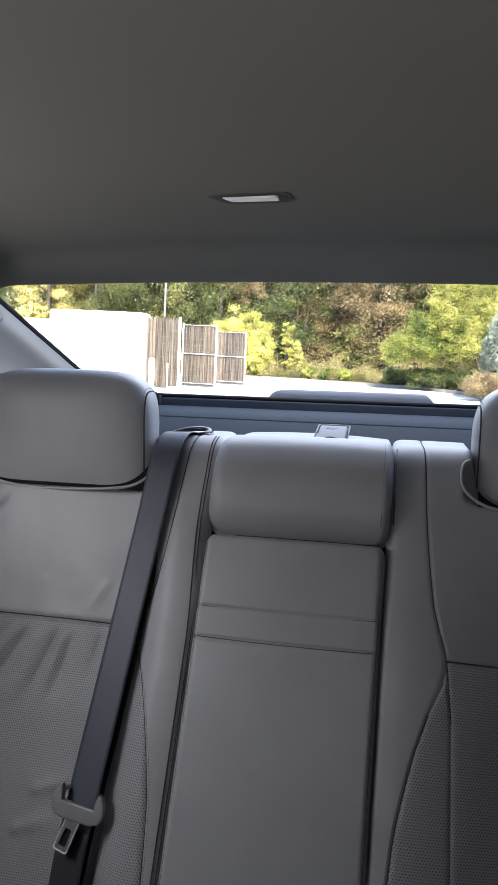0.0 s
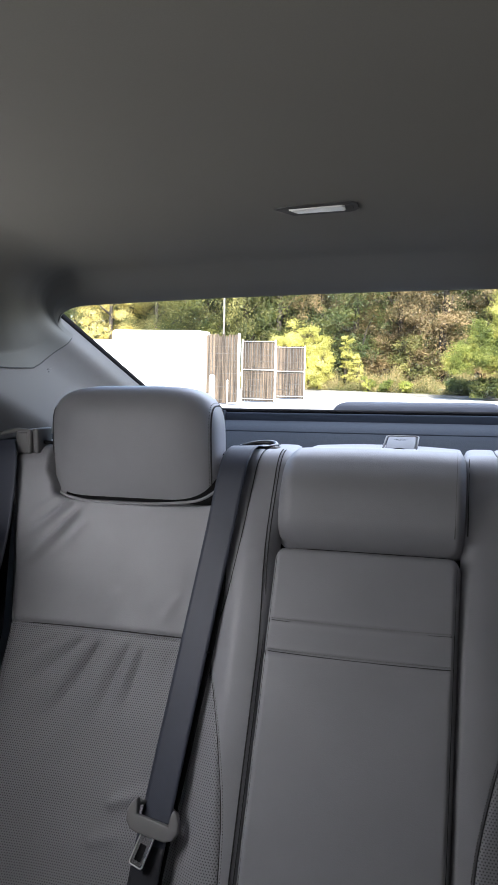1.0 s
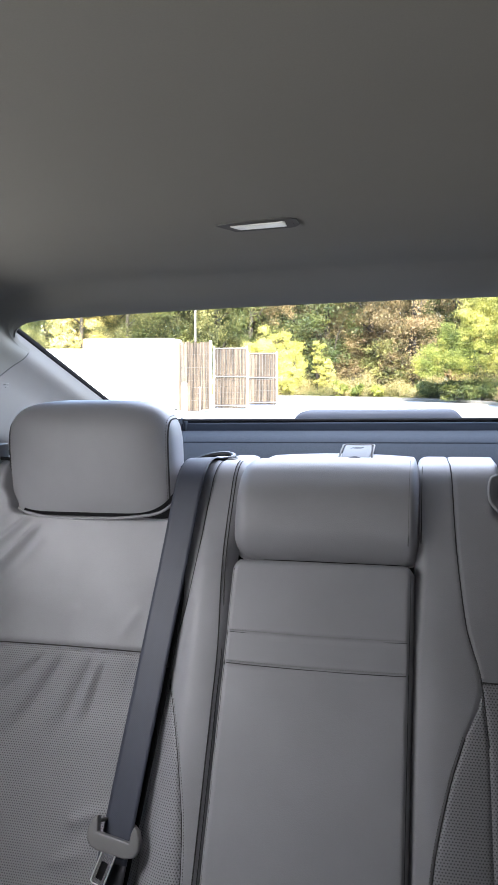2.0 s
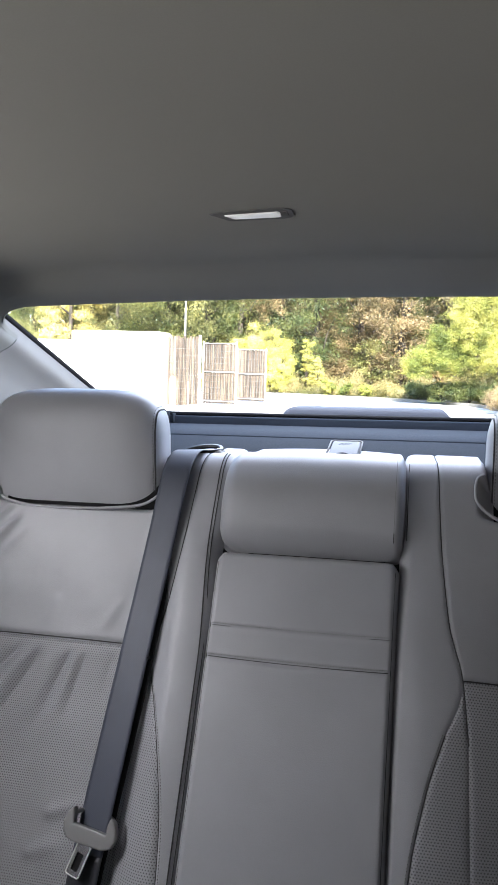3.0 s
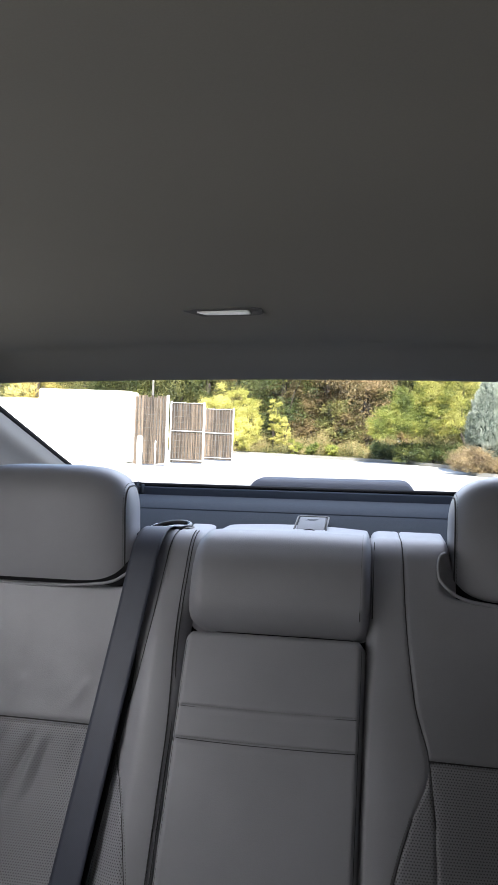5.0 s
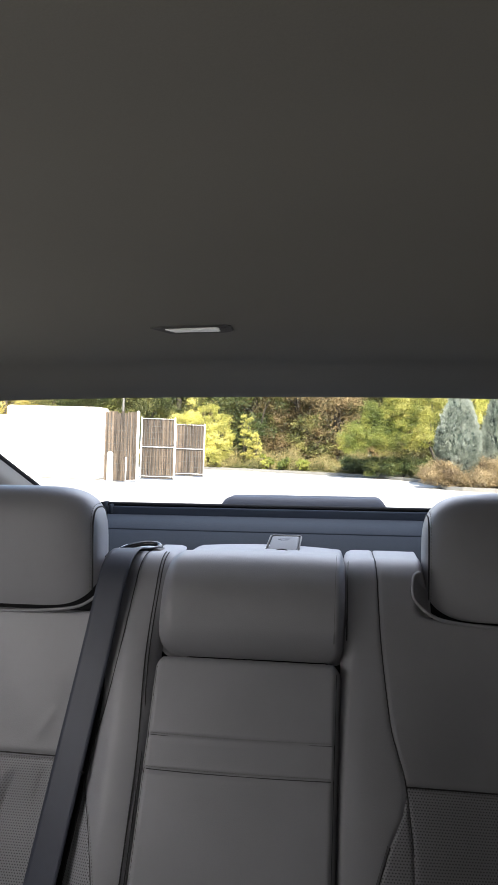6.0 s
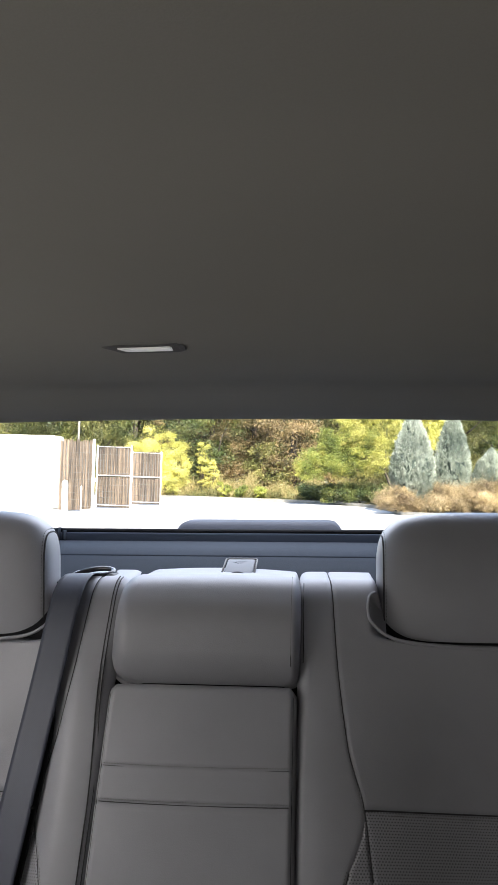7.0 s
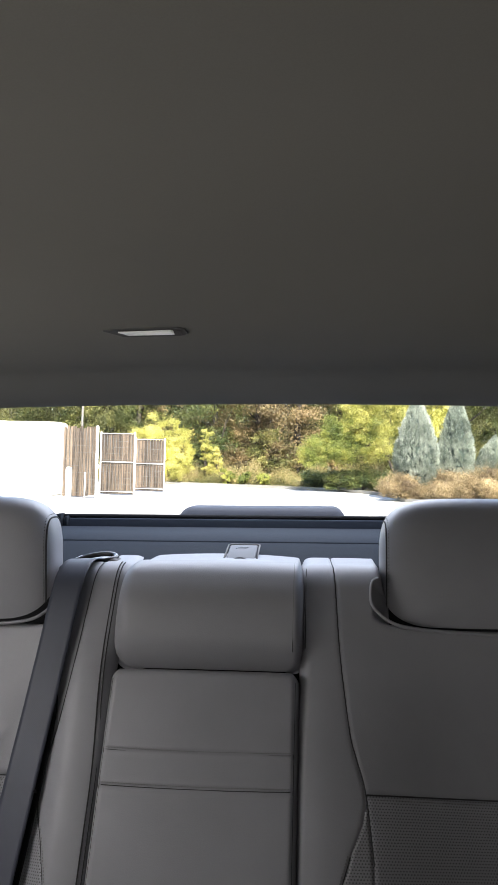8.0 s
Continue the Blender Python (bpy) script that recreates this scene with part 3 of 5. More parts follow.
def pillar_trim(side):
    """The moulded cover from the edge of the rear pane to the door opening."""
    points = []
    for i in range(61):
        c = GLASS_TOP.lerp(GLASS_END, -0.06 + 1.11 * i / 60)
        row = []
        for j in range(71):
            y = c.y - 0.004 + (0.76 - c.y) * (j / 70) ** 1.2
            row.append((side * side_wall(y, c.z), y, c.z + 0.002))
        points.append(row if side < 0 else row[::-1])
    ob = part("pillar_trim", grid_mesh(points), TRIM, None)
    ob.matrix_world = LEAN
    m = ob.modifiers.new("thick", "SOLIDIFY")
    m.thickness, m.offset = 0.004, 0
    tagged(ob, "pale grey moulded plastic cover of the rear roof pillar", "trim panel", kind="structure")
    for y, z, long in ((1.114, 1.136, 0.018), (1.118, 1.131, 0.012)):
        bar = [(side * (side_wall(v, z) - 0.0013), v, z + 0.15 * (v - y)) for v in (y, y + long)]
        part("moulded_mark", tube(bar, 0.0012, 6), TRIM, ob, "faint moulded mark, plain bars")
    # lower quarter cover beside the backrest
    points = []
    for i in range(20):
        k = i / 19
        z = 1.000 - 0.72 * k
        row = []
        for j in range(20):
            u = j / 19
            y = 1.72 - 0.90 * u
            row.append((side * (0.668 + 0.045 * step(0.0, 1.0, u) + 0.02 * step(0, 0.12, k)), y, z))
        points.append(row if side < 0 else row[::-1])
    ob = part("quarter_trim", grid_mesh(points), TRIM, None)
    ob.matrix_world = LEAN
    m = ob.modifiers.new("thick", "SOLIDIFY")
    m.thickness, m.offset = 0.004, 0
    tagged(ob, "grey plastic side cover beside the rear backrest", "trim panel", kind="structure")


pillar_trim(-1)
pillar_trim(1)


def parcel_shelf():
    t = thing("parcel_shelf", "dark felt rear shelf with stepped seams, tinted blue for reflected sky", "shelf", kind="structure")
    bm = cuboid((-0.655, 1.04, 0.96), (0.655, 1.2065, 1.0165), 0.0)
    for v in bm.verts:
        if v.co.z > 1.0 and v.co.y < 1.05:
            v.co.z = 0.992
    part("shelf_panel", bm, SHELF, t, flat=True)
    part("shelf_panel", cuboid((-0.655, 1.2105, 0.9985), (0.655, 1.486, 1.0185), 0.004), SHELF, t)
    part("shelf_step", cuboid((-0.655, 1.490, 0.99), (0.655, 1.512, 1.0360), 0.003), STEP_FELT, t, "dark upright step along the shelf")
    part("shelf_panel", cuboid((-0.655, 1.516, 0.99), (0.655, 1.705, 1.0195), 0.006), SHELF, t)
    part("window_seal", tube([(-0.655, 1.500, 1.0400), (0, 1.5002, 1.0402), (0.655, 1.500, 1.0400)], 0.0050, 10), RUBBER, t, "black rubber seal under the pane")
    for x, wide, high in ((-0.424, 0.008, 1.047), (-0.408, 0.006, 1.041)):
        part("clip", cuboid((x, 1.478, 1.019), (x + wide, 1.506, high), 0.002), SHELF, t)


parcel_shelf()


def brake_light():
    t = thing("brake_light", "low grey plastic housing of the third brake light on the shelf", "brake light")
    points = []
    for j in range(61):
        u = j / 60
        x = -0.175 + 0.41 * u
        e = min(u, 1 - u) * 0.41
        high = 0.034 * (1 - (1 - min(1, e / 0.034)) ** 2.2) + 0.002
        row = []
        for i in range(15):
            a = i / 14 * math.pi
            row.append((x, 1.640 - 0.055 * math.cos(a), 1.0195 + high * min(1.0, math.sin(a) * 1.7 + 0.001) ** 0.8))
        points.append(row)
    part("housing", grid_mesh(points), HOUSING, t)


brake_light()


def anchor_cover():
    t = thing("anchor_cover", "small pale plastic lid over a child seat anchor in the shelf", "anchor cover")
    bm = cuboid((0.007, 1.045, 0.985), (0.056, 1.150, 1.0195), 0.003)
    for v in bm.verts:
        v.co.z -= 0.20 * (1.15 - v.co.y)
    lid = part("lid", bm, COVER, t)
    part("rim", tube([(0.0045, 1.05, 0.9990), (0.0045, 1.148, 1.0186), (0.009, 1.153, 1.0192), (0.054, 1.153, 1.0192), (0.0585, 1.148, 1.0186), (0.0585, 1.05, 0.9990)], 0.0016, 6), TRIM, t)
    # black arc stands in for the shade in the lid's finger notch
    part("finger_notch", tube([(0.0315 + 0.011 * math.cos(a * math.pi / 10), 1.056 + 0.018 * math.sin(a * math.pi / 10), 1.0013 + 0.0036 * math.sin(a * math.pi / 10)) for a in range(11)], 0.0030, 6), RUBBER, lid, "finger notch, its shade drawn as a black arc")
    # raised mark: plain strokes
    for x0, x1, y in ((0.022, 0.041, 1.132), (0.025, 0.038, 1.126), (0.019, 0.024, 1.128)):
        part("emblem", tube([(x0, y, 1.0195 - 0.20 * (1.15 - y)), (x1, y + 0.002, 1.0199 - 0.20 * (1.15 - y))], 0.0005, 5), HOUSING, lid)


anchor_cover()


def cabin_shell():
    """What closes the car round the view: floor, doors' lower parts, roof skin, dashboard, bulkheads, and unseen light
    blocks.
    """
    t = thing("car_body", "dark painted sedan body shell closing the cabin", "car body", kind="structure")
    part("floor_pan", cuboid((-0.78, -1.35, 0.16), (0.78, 1.76, 0.20)), CARPET, t, "grey carpeted floor")
    for side in (-1, 1):
        part("door_lower", cuboid((min(side * 0.725, side * 0.80), -1.35, 0.20), (max(side * 0.725, side * 0.80), 1.10, 0.99), 0.01), DARK_LINING, t)
        # unseen blocks in place of door linings, sized to shade the lower seat
        part("door_light_block", cuboid((min(side * 0.622, side * 0.724), -0.95, 0.22), (max(side * 0.622, side * 0.724), 0.70, 0.965), 0.02), DARK_LINING, t, "unseen dark block in the door lining's place, shades the lower seat")
        part("door_end_light_block", cuboid((min(side * 0.634, side * 0.724), 0.703, 0.22), (max(side * 0.634, side * 0.724), 0.85, 0.925), 0.02), DARK_LINING, t)
        part("quarter_skin", cuboid((min(side * 0.725, side * 0.80), 1.104, 0.20), (max(side * 0.725, side * 0.80), 1.76, 1.03), 0.01), PAINT, t)
        part("door_frame", cuboid((min(side * 0.718, side * 0.775), 0.71, 0.96), (max(side * 0.718, side * 0.775), 0.75, 1.22), 0.008), TRIM, t)
        part("door_pillar", tube([(side * 0.77, -0.22, 0.92), (side * 0.73, -0.22, 1.12), (side * 0.69, -0.20, 1.33)], 0.03, 8), TRIM, t)
        part("roof_rail", tube([(side * 0.79, -1.25, 0.95), (side * 0.70, -0.75, 1.27), (side * 0.70, -0.3, 1.325), (side * 0.73, 0.4, 1.30), (side * 0.765, 0.9, 1.22), (side * 0.785, 1.15, 1.08)], 0.035, 10), TRIM, t)
        bm = grid_mesh([[(side * 0.715, 0.76, 1.28), (side * 0.70, 1.10, 1.27), (side * 0.68, 1.72, 1.04)], [(side * 0.78, 0.78, 0.93), (side * 0.77, 1.12, 0.93), (side * 0.77, 1.74, 0.93)]])
        part("rear_pillar_skin", bm, PAINT, t)
    # unseen panel added over the right door windows to keep light out
    part("right_window_block", cuboid((0.735, -1.35, 0.98), (0.775, 1.05, 1.31), 0.01), DARK_LINING, t)
    points = [[(x, y, roof_z(x, y) + 0.035 + 0.02 * (1 - (x / 0.72) ** 2)) for x in [-0.72 + 1.44 * j / 16 for j in range(17)]] for y in [-0.80 + 1.90 * i / 20 for i in range(21)]]
    part("roof_skin", grid_mesh(points), PAINT, t)
    # unseen, raised to cut the light from the front
    part("bulkhead", cuboid((-0.78, -1.40, 0.20), (0.78, -1.35, 1.12)), PAINT, t)
    part("dashboard", cuboid((-0.72, -1.345, 0.55), (0.72, -0.95, 0.90), 0.05, 4), GAP_AND_DASH_BLACK, t, "black soft dashboard")
    # unseen blocks in place of front seats, sized to shade the rear bench
    part("seat_light_block", cuboid((-0.64, 0.12, 0.24), (-0.15, 0.23, 1.01), 0.045, 4), GAP_AND_DASH_BLACK, t, "unseen block added in a front seat's place to shade the rear")
    part("head_light_block", cuboid((-0.61, 0.09, 1.03), (-0.115, 0.19, 1.19), 0.03, 4), GAP_AND_DASH_BLACK, t, "unseen block added at headrest height to shade the rear seat")
    part("seat_light_block", cuboid((0.30, -0.16, 0.24), (0.64, -0.05, 0.96), 0.045, 4), GAP_AND_DASH_BLACK, t, "unseen block added in a front seat's place to shade the rear")
    part("head_light_block", cuboid((0.25, -0.10, 0.98), (0.61, 0.02, 1.20), 0.04, 4), GAP_AND_DASH_BLACK, t, "unseen block added at headrest height to shade the rear seat")
    # unseen screen added to keep low front light off the seat
    part("low_light_block", cuboid((-0.72, -0.36, 0.20), (0.18, -0.30, 0.98), 0.02), GAP_AND_DASH_BLACK, t)
    part("boot_wall", cuboid((-0.78, 1.77, 0.20), (0.78, 1.80, 0.985)), PAINT, t)


cabin_shell()

# ---- the rear seat ----


ROLL = [(0.0, 0.0), (0.035, 0.012), (0.07, 0.019), (0.10, 0.0175), (0.13, 0.006), (0.165, -0.012), (0.20, -0.024), (0.26, -0.030), (0.34, -0.030)]


def rear_seat():
    seat = thing("rear_seat", "three-place rear bench in grey leather with perforated inserts", "car seat")
    for side in (-1, 1):
        low, top = -0.556, 0.29
        mid = -0.145 if side < 0 else -0.153
        part("bolster", seat_patch(side, lambda s: 0.1315, lambda s: lerp_table(STITCH, s) if s < -0.165 else lerp_table(SEAM, s), low, top, 22, 150, (0, 1, 0, 0)), LEATHER, seat)
        part("side_insert", seat_patch(side, lambda s: lerp_table(STITCH, s), lambda s: max(lerp_table(SEAM, s), lerp_table(STITCH, s) + 0.0015), low, -0.166, 18, 110, (1, 1, 0, 1)), PERFORATED, seat, "perforated leather")
        part("backrest_upper", seat_patch(side, lambda s: lerp_table(SEAM, s), lambda s: lerp_table(EDGE, s) + 0.035, mid, top, 130, 120, (1, 0, 1, 0)), LEATHER, seat)
        part("backrest_insert", seat_patch(side, lambda s: lerp_table(SEAM, s), lambda s: lerp_table(EDGE, s) + 0.035, low, mid, 130, 130, (1, 0, 0, 1)), PERFORATED, seat, "perforated leather insert with creases")
        # sewn lines
        part("piping", tube(seat_line(side, [(0.218, mid), (0.30, mid + 0.0005), (0.42, mid + 0.001), (0.52, mid - 0.0005), (0.575, mid - 0.003)], -0.0035), 0.0011, 6), CREASE_PIPING, seat)
        part("piping", tube(seat_line(side, [(x, s) for s, x in SEAM[1:]], -0.0016, 90), 0.0008, 6), CREASE_PIPING, seat)
        if side < 0:
            for off, sink, mat in ((0.0004, -0.0022, CREASE_PIPING), (0.0050, -0.0066, CREASE_PIPING)):
                edge = []
                for i in range(101):
                    s = -0.60 + 0.80 * i / 100
                    edge.append(on_seat(side * (bolster_edge(s) - off), s, lerp_table(CREST, s) + sink * step(0.0, -0.12, s) + 0.0004 - off * 0.2))
                part("piping", tube(edge, 0.0009, 7), mat, seat)
        else:
            part("piping", tube([on_seat(side * 0.1400, 0.03 + 0.15 * i / 30, lerp_table(CREST, 0.03 + 0.15 * i / 30) - 0.0030) for i in range(31)], 0.0009, 7), CREASE_PIPING, seat)
        sewn = STITCH if side < 0 else STITCH[:5]
        part("stitching", dashes(seat_line(side, [(x - 0.0035, s) for s, x in sewn], 0.0, 90), 0.0024, 0.0015, 0.0005), THREAD, seat)
        part("piping", tube(seat_line(side, [(x, s) for s, x in sewn], -0.0018, 90), 0.0008, 6), CREASE_PIPING, seat)
        part("stitching", dashes(seat_line(side, [(0.24, mid - 0.005), (0.35, mid - 0.005), (0.48, mid - 0.006), (0.565, mid - 0.008)], 0.0, 60), 0.0022, 0.0016, 0.0004), THREAD, seat)
        up = 0.004 if side < 0 else 0.007
        sock = [(0.246, 0.136), (0.237, 0.126), (0.234, 0.100), (0.240, 0.082), (0.266, 0.063), (0.31, 0.057), (0.39, 0.0555), (0.47, 0.057), (0.515, 0.063), (0.530, 0.068), (0.537, 0.072)]
        rim = [on_seat(side * p.x, p.y + up, seat_height(p.x, min(p.y, 0.05), False) + (0.0012 if p.y < 0.07 else 0.0004)) for p in curve_points([(x, s, 0) for x, s in (sock[1:] if side < 0 else sock)], 80)]
        part("piping", tube(rim, 0.0024, 8), LEATHER, seat)
    # middle panel with its two sewn bands
    points, uv = [], []
    half, s0, s1 = 0.1335, -0.60, -0.0025
    for i in range(181):
        s = s0 + (s1 - s0) * i / 180
        line, flat = [], []
        for j in range(97):
            rise = max(0.0, s - (s1 - 0.020))
            reach = half - (0.020 - math.sqrt(max(0.0, 0.020 ** 2 - rise ** 2)))
            x = -reach + 2 * reach * j / 96
            r = 0.013
            d = min(1.0, max(max(0.0, abs(x) - (reach - r)), max(0.0, s - (s1 - r))) / r)
            w = 0.003 - 0.036 * (1 - math.sqrt(max(0.0, 1 - d ** 2.8)))
            w += 0.0025 * (1 - (x / half) ** 2)
            for at, deep in ((-0.113, 0.0028), (-0.156, 0.0042)):
                w -= deep * math.exp(-((s - at - 0.0018 * (x / half) ** 2) / 0.0026) ** 2)
            w += 0.0016 * math.exp(-((s + 0.1515) / 0.0025) ** 2) + 0.0010 * math.exp(-((s + 0.1090) / 0.0025) ** 2)
            w -= 0.0022 * math.exp(-((abs(x) - reach + 0.0065) / 0.0016) ** 2)
            w -= 0.0014 * step(-0.158, -0.152, s) * step(-0.110, -0.116, s) * step(half - 0.006, half - 0.014, abs(x))
            w += 0.0007 * noise.noise((x * 20, s * 20, 1.0))
            line.append(on_seat(x, s, w))
        points.append(line)
    panel = part("center_panel", grid_mesh(points), LEATHER, seat, "fold-down armrest panel with two sewn bands")
    for at in (-0.1105, -0.1525):
        part("stitching", dashes([on_seat(-0.123 + 0.246 * k / 40, at + 0.0018 * ((k - 20) / 20) ** 2, 0.0050) for k in range(41)], 0.0022, 0.0016, 0.0004), THREAD, panel)
    for side in (-1, 1):
        part("piping", tube([on_seat(side * (half - 0.0065), -0.58 + 0.560 * k / 60, -0.0014) for k in range(61)], 0.0006, 6), CREASE_PIPING, panel)
    for at, deep in ((-0.1128, 0.0010), (-0.1558, 0.0017)):
        part("piping", tube([on_seat(-0.1235 + 0.247 * k / 40, at + 0.0018 * ((k - 20) / 20) ** 2, deep) for k in range(41)], 0.0006, 6), CREASE_PIPING, panel)
    # middle head roll
    points = []
    for i in range(91):
        s = -0.0015 + 0.332 * (i / 90) ** 1.25
        line = []
        for j in range(121):
            ends = [edge - (rr - math.sqrt(max(0.0, rr ** 2 - max(0.0, rr - s - 0.0015) ** 2))) for edge, rr in ((0.1375, 0.024), (0.1365, 0.013))]
            x = -ends[0] + (ends[0] + ends[1]) * j / 120
            end, r = (x + ends[0], 0.030) if x < 0 else (ends[1] - x, 0.013)
            low = max(0.0, 1 - (s + 0.0015) / 0.040) * 0.93
            d = min(1.0, math.hypot(max(0.0, 1 - end / r), low))
            w = smooth_table(ROLL, s)
            w -= 0.040 * (1 - math.sqrt(max(0.0, 1 - d ** 2.4)))
            w += 0.003 * (1 - ((x + 0.0025) / 0.135) ** 2)
            line.append(on_seat(x, s, w))
        points.append(line)
    roll = part("center_headrest", grid_mesh(points), LEATHER, seat, "low padded roll of grey leather")
    part("piping", tube([on_seat(0.1225, 0.02 + 0.21 * i / 40, smooth_table(ROLL, 0.02 + 0.21 * i / 40) - 0.0001) for i in range(41)], 0.0006, 6), CREASE_PIPING, roll)
    # dark sheets behind the seat's gaps, put in for the shade there
    part("gap_shade_sheet", grid_mesh([[on_seat(x, s, -0.062) for x in (-0.17, 0, 0.17)] for s in [-0.60 + 0.75 * i / 30 for i in range(31)]]), GAP_AND_DASH_BLACK, seat)
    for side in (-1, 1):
        part("gap_shade_sheet", grid_mesh([[on_seat(side * (lerp_table(EDGE, s) + 0.034), s, -0.10), on_seat(side * 0.72, s, -0.13)] for s in [-0.60 + 0.80 * i / 20 for i in range(21)]]), GAP_AND_DASH_BLACK, seat)
    # dark sheets that stand in for the shade under the outer headrests
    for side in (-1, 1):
        part("headrest_gap_shade", grid_mesh([[on_seat(side * (0.264 + 0.270 * j / 8), s + (0.004 if side < 0 else 0.007), -0.066 - 0.15 * (s - 0.064)) for j in range(9)] for s in (0.064, 0.085, 0.105, 0.13)]), GAP_AND_DASH_BLACK, seat)
    # outer headrests
    for side in (-1, 1):
        centre = BASE + UP * 0.1575 - OUT * 0.083 + Vector((side * (0.418 if side < 0 else 0.411), 0, 0.0080 if side < 0 else 0.0080))
        place = Matrix.Translation(centre) @ pose(0, 0, 0, 1, 0, 0)
        hx, hy, hz = 0.157, 0.057, 0.1135 if side < 0 else 0.1135
        rest = part("headrest", pillow(hx, hy, hz), LEATHER, seat, "padded leather headrest with sewn side panels")
        rest.matrix_basis = place
        for end in (-1, 1):
            def ring(at, grow):
                out = []
                for k in range(72):
                    a = 2 * math.pi * k / 72
                    c, z = math.cos(a), math.sin(a)
                    f = pillow_reach(lambda r: at / hx, c, z)
                    out.append((end * at, c * f * hy * grow, z * f * hz * grow))
                return out
            sewn = 0.1475 if side < 0 else 0.1490
            part("piping", tube(ring(sewn, 1.0), 0.0015, 6, closed=True), CREASE_PIPING, rest)
            stitch = ring(sewn - 0.003, 1.001)
            part("stitching", dashes(stitch + stitch[:1], 0.0030, 0.0022, 0.0007), THREAD, rest)
        for off in (-0.066, 0.066):
            part("post", tube([(off, 0.004, -0.080), (off, 0.004, -0.16)], 0.0065, 10), CHROME, rest, "steel headrest post")
            part("collar", cuboid((off - 0.014, -0.020, -0.118), (off + 0.014, 0.03, -0.102), 0.004), BEZEL, rest)
    # seat cushion
    bm = cushion_box(0.62, 0.27, 0.075, 0.06, 20)
    for v in bm.verts:
        v.co.z += 0.02 * (v.co.y / -0.27) - 0.012 * math.cos(v.co.x / 0.62 * math.pi * 2)
    cushion = part("seat_cushion", bm, LEATHER, seat, "grey leather seat cushion")
    cushion.matrix_basis = pose(0, 0.520, 0.262)
    return seat


rear_seat()

# ---- seat belts ----


def webbing(line, across, wide=0.0475, thick=0.0014):
    """A woven strap along a line of points; across gives its width's direction at every point."""
    points, uv, run = [], [], 0.0
    last = None
    for p, a in zip(line, across):
        p, a = Vector(p), Vector(a).normalized()
        if last is not None:
            run += (p - last).length
        last = p
        points.append([p + a * wide * (k / 8 - 0.5) for k in range(9)])
        uv.append([(wide * k / 8, run) for k in range(9)])
    return grid_mesh(points, uv)


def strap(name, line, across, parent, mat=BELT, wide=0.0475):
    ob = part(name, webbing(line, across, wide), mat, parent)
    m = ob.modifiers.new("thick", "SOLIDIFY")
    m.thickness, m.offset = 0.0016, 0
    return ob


def rounded_ring(w, h, r, n=6):
    pts = []
    for cx, cy, a0 in ((w / 2 - r, h / 2 - r, 0), (-w / 2 + r, h / 2 - r, 90), (-w / 2 + r, -h / 2 + r, 180), (w / 2 - r, -h / 2 + r, 270)):
        for k in range(n + 1):
            a = radians(a0 + 90 * k / n)
            pts.append((cx + r * math.cos(a), cy + r * math.sin(a)))
    return pts


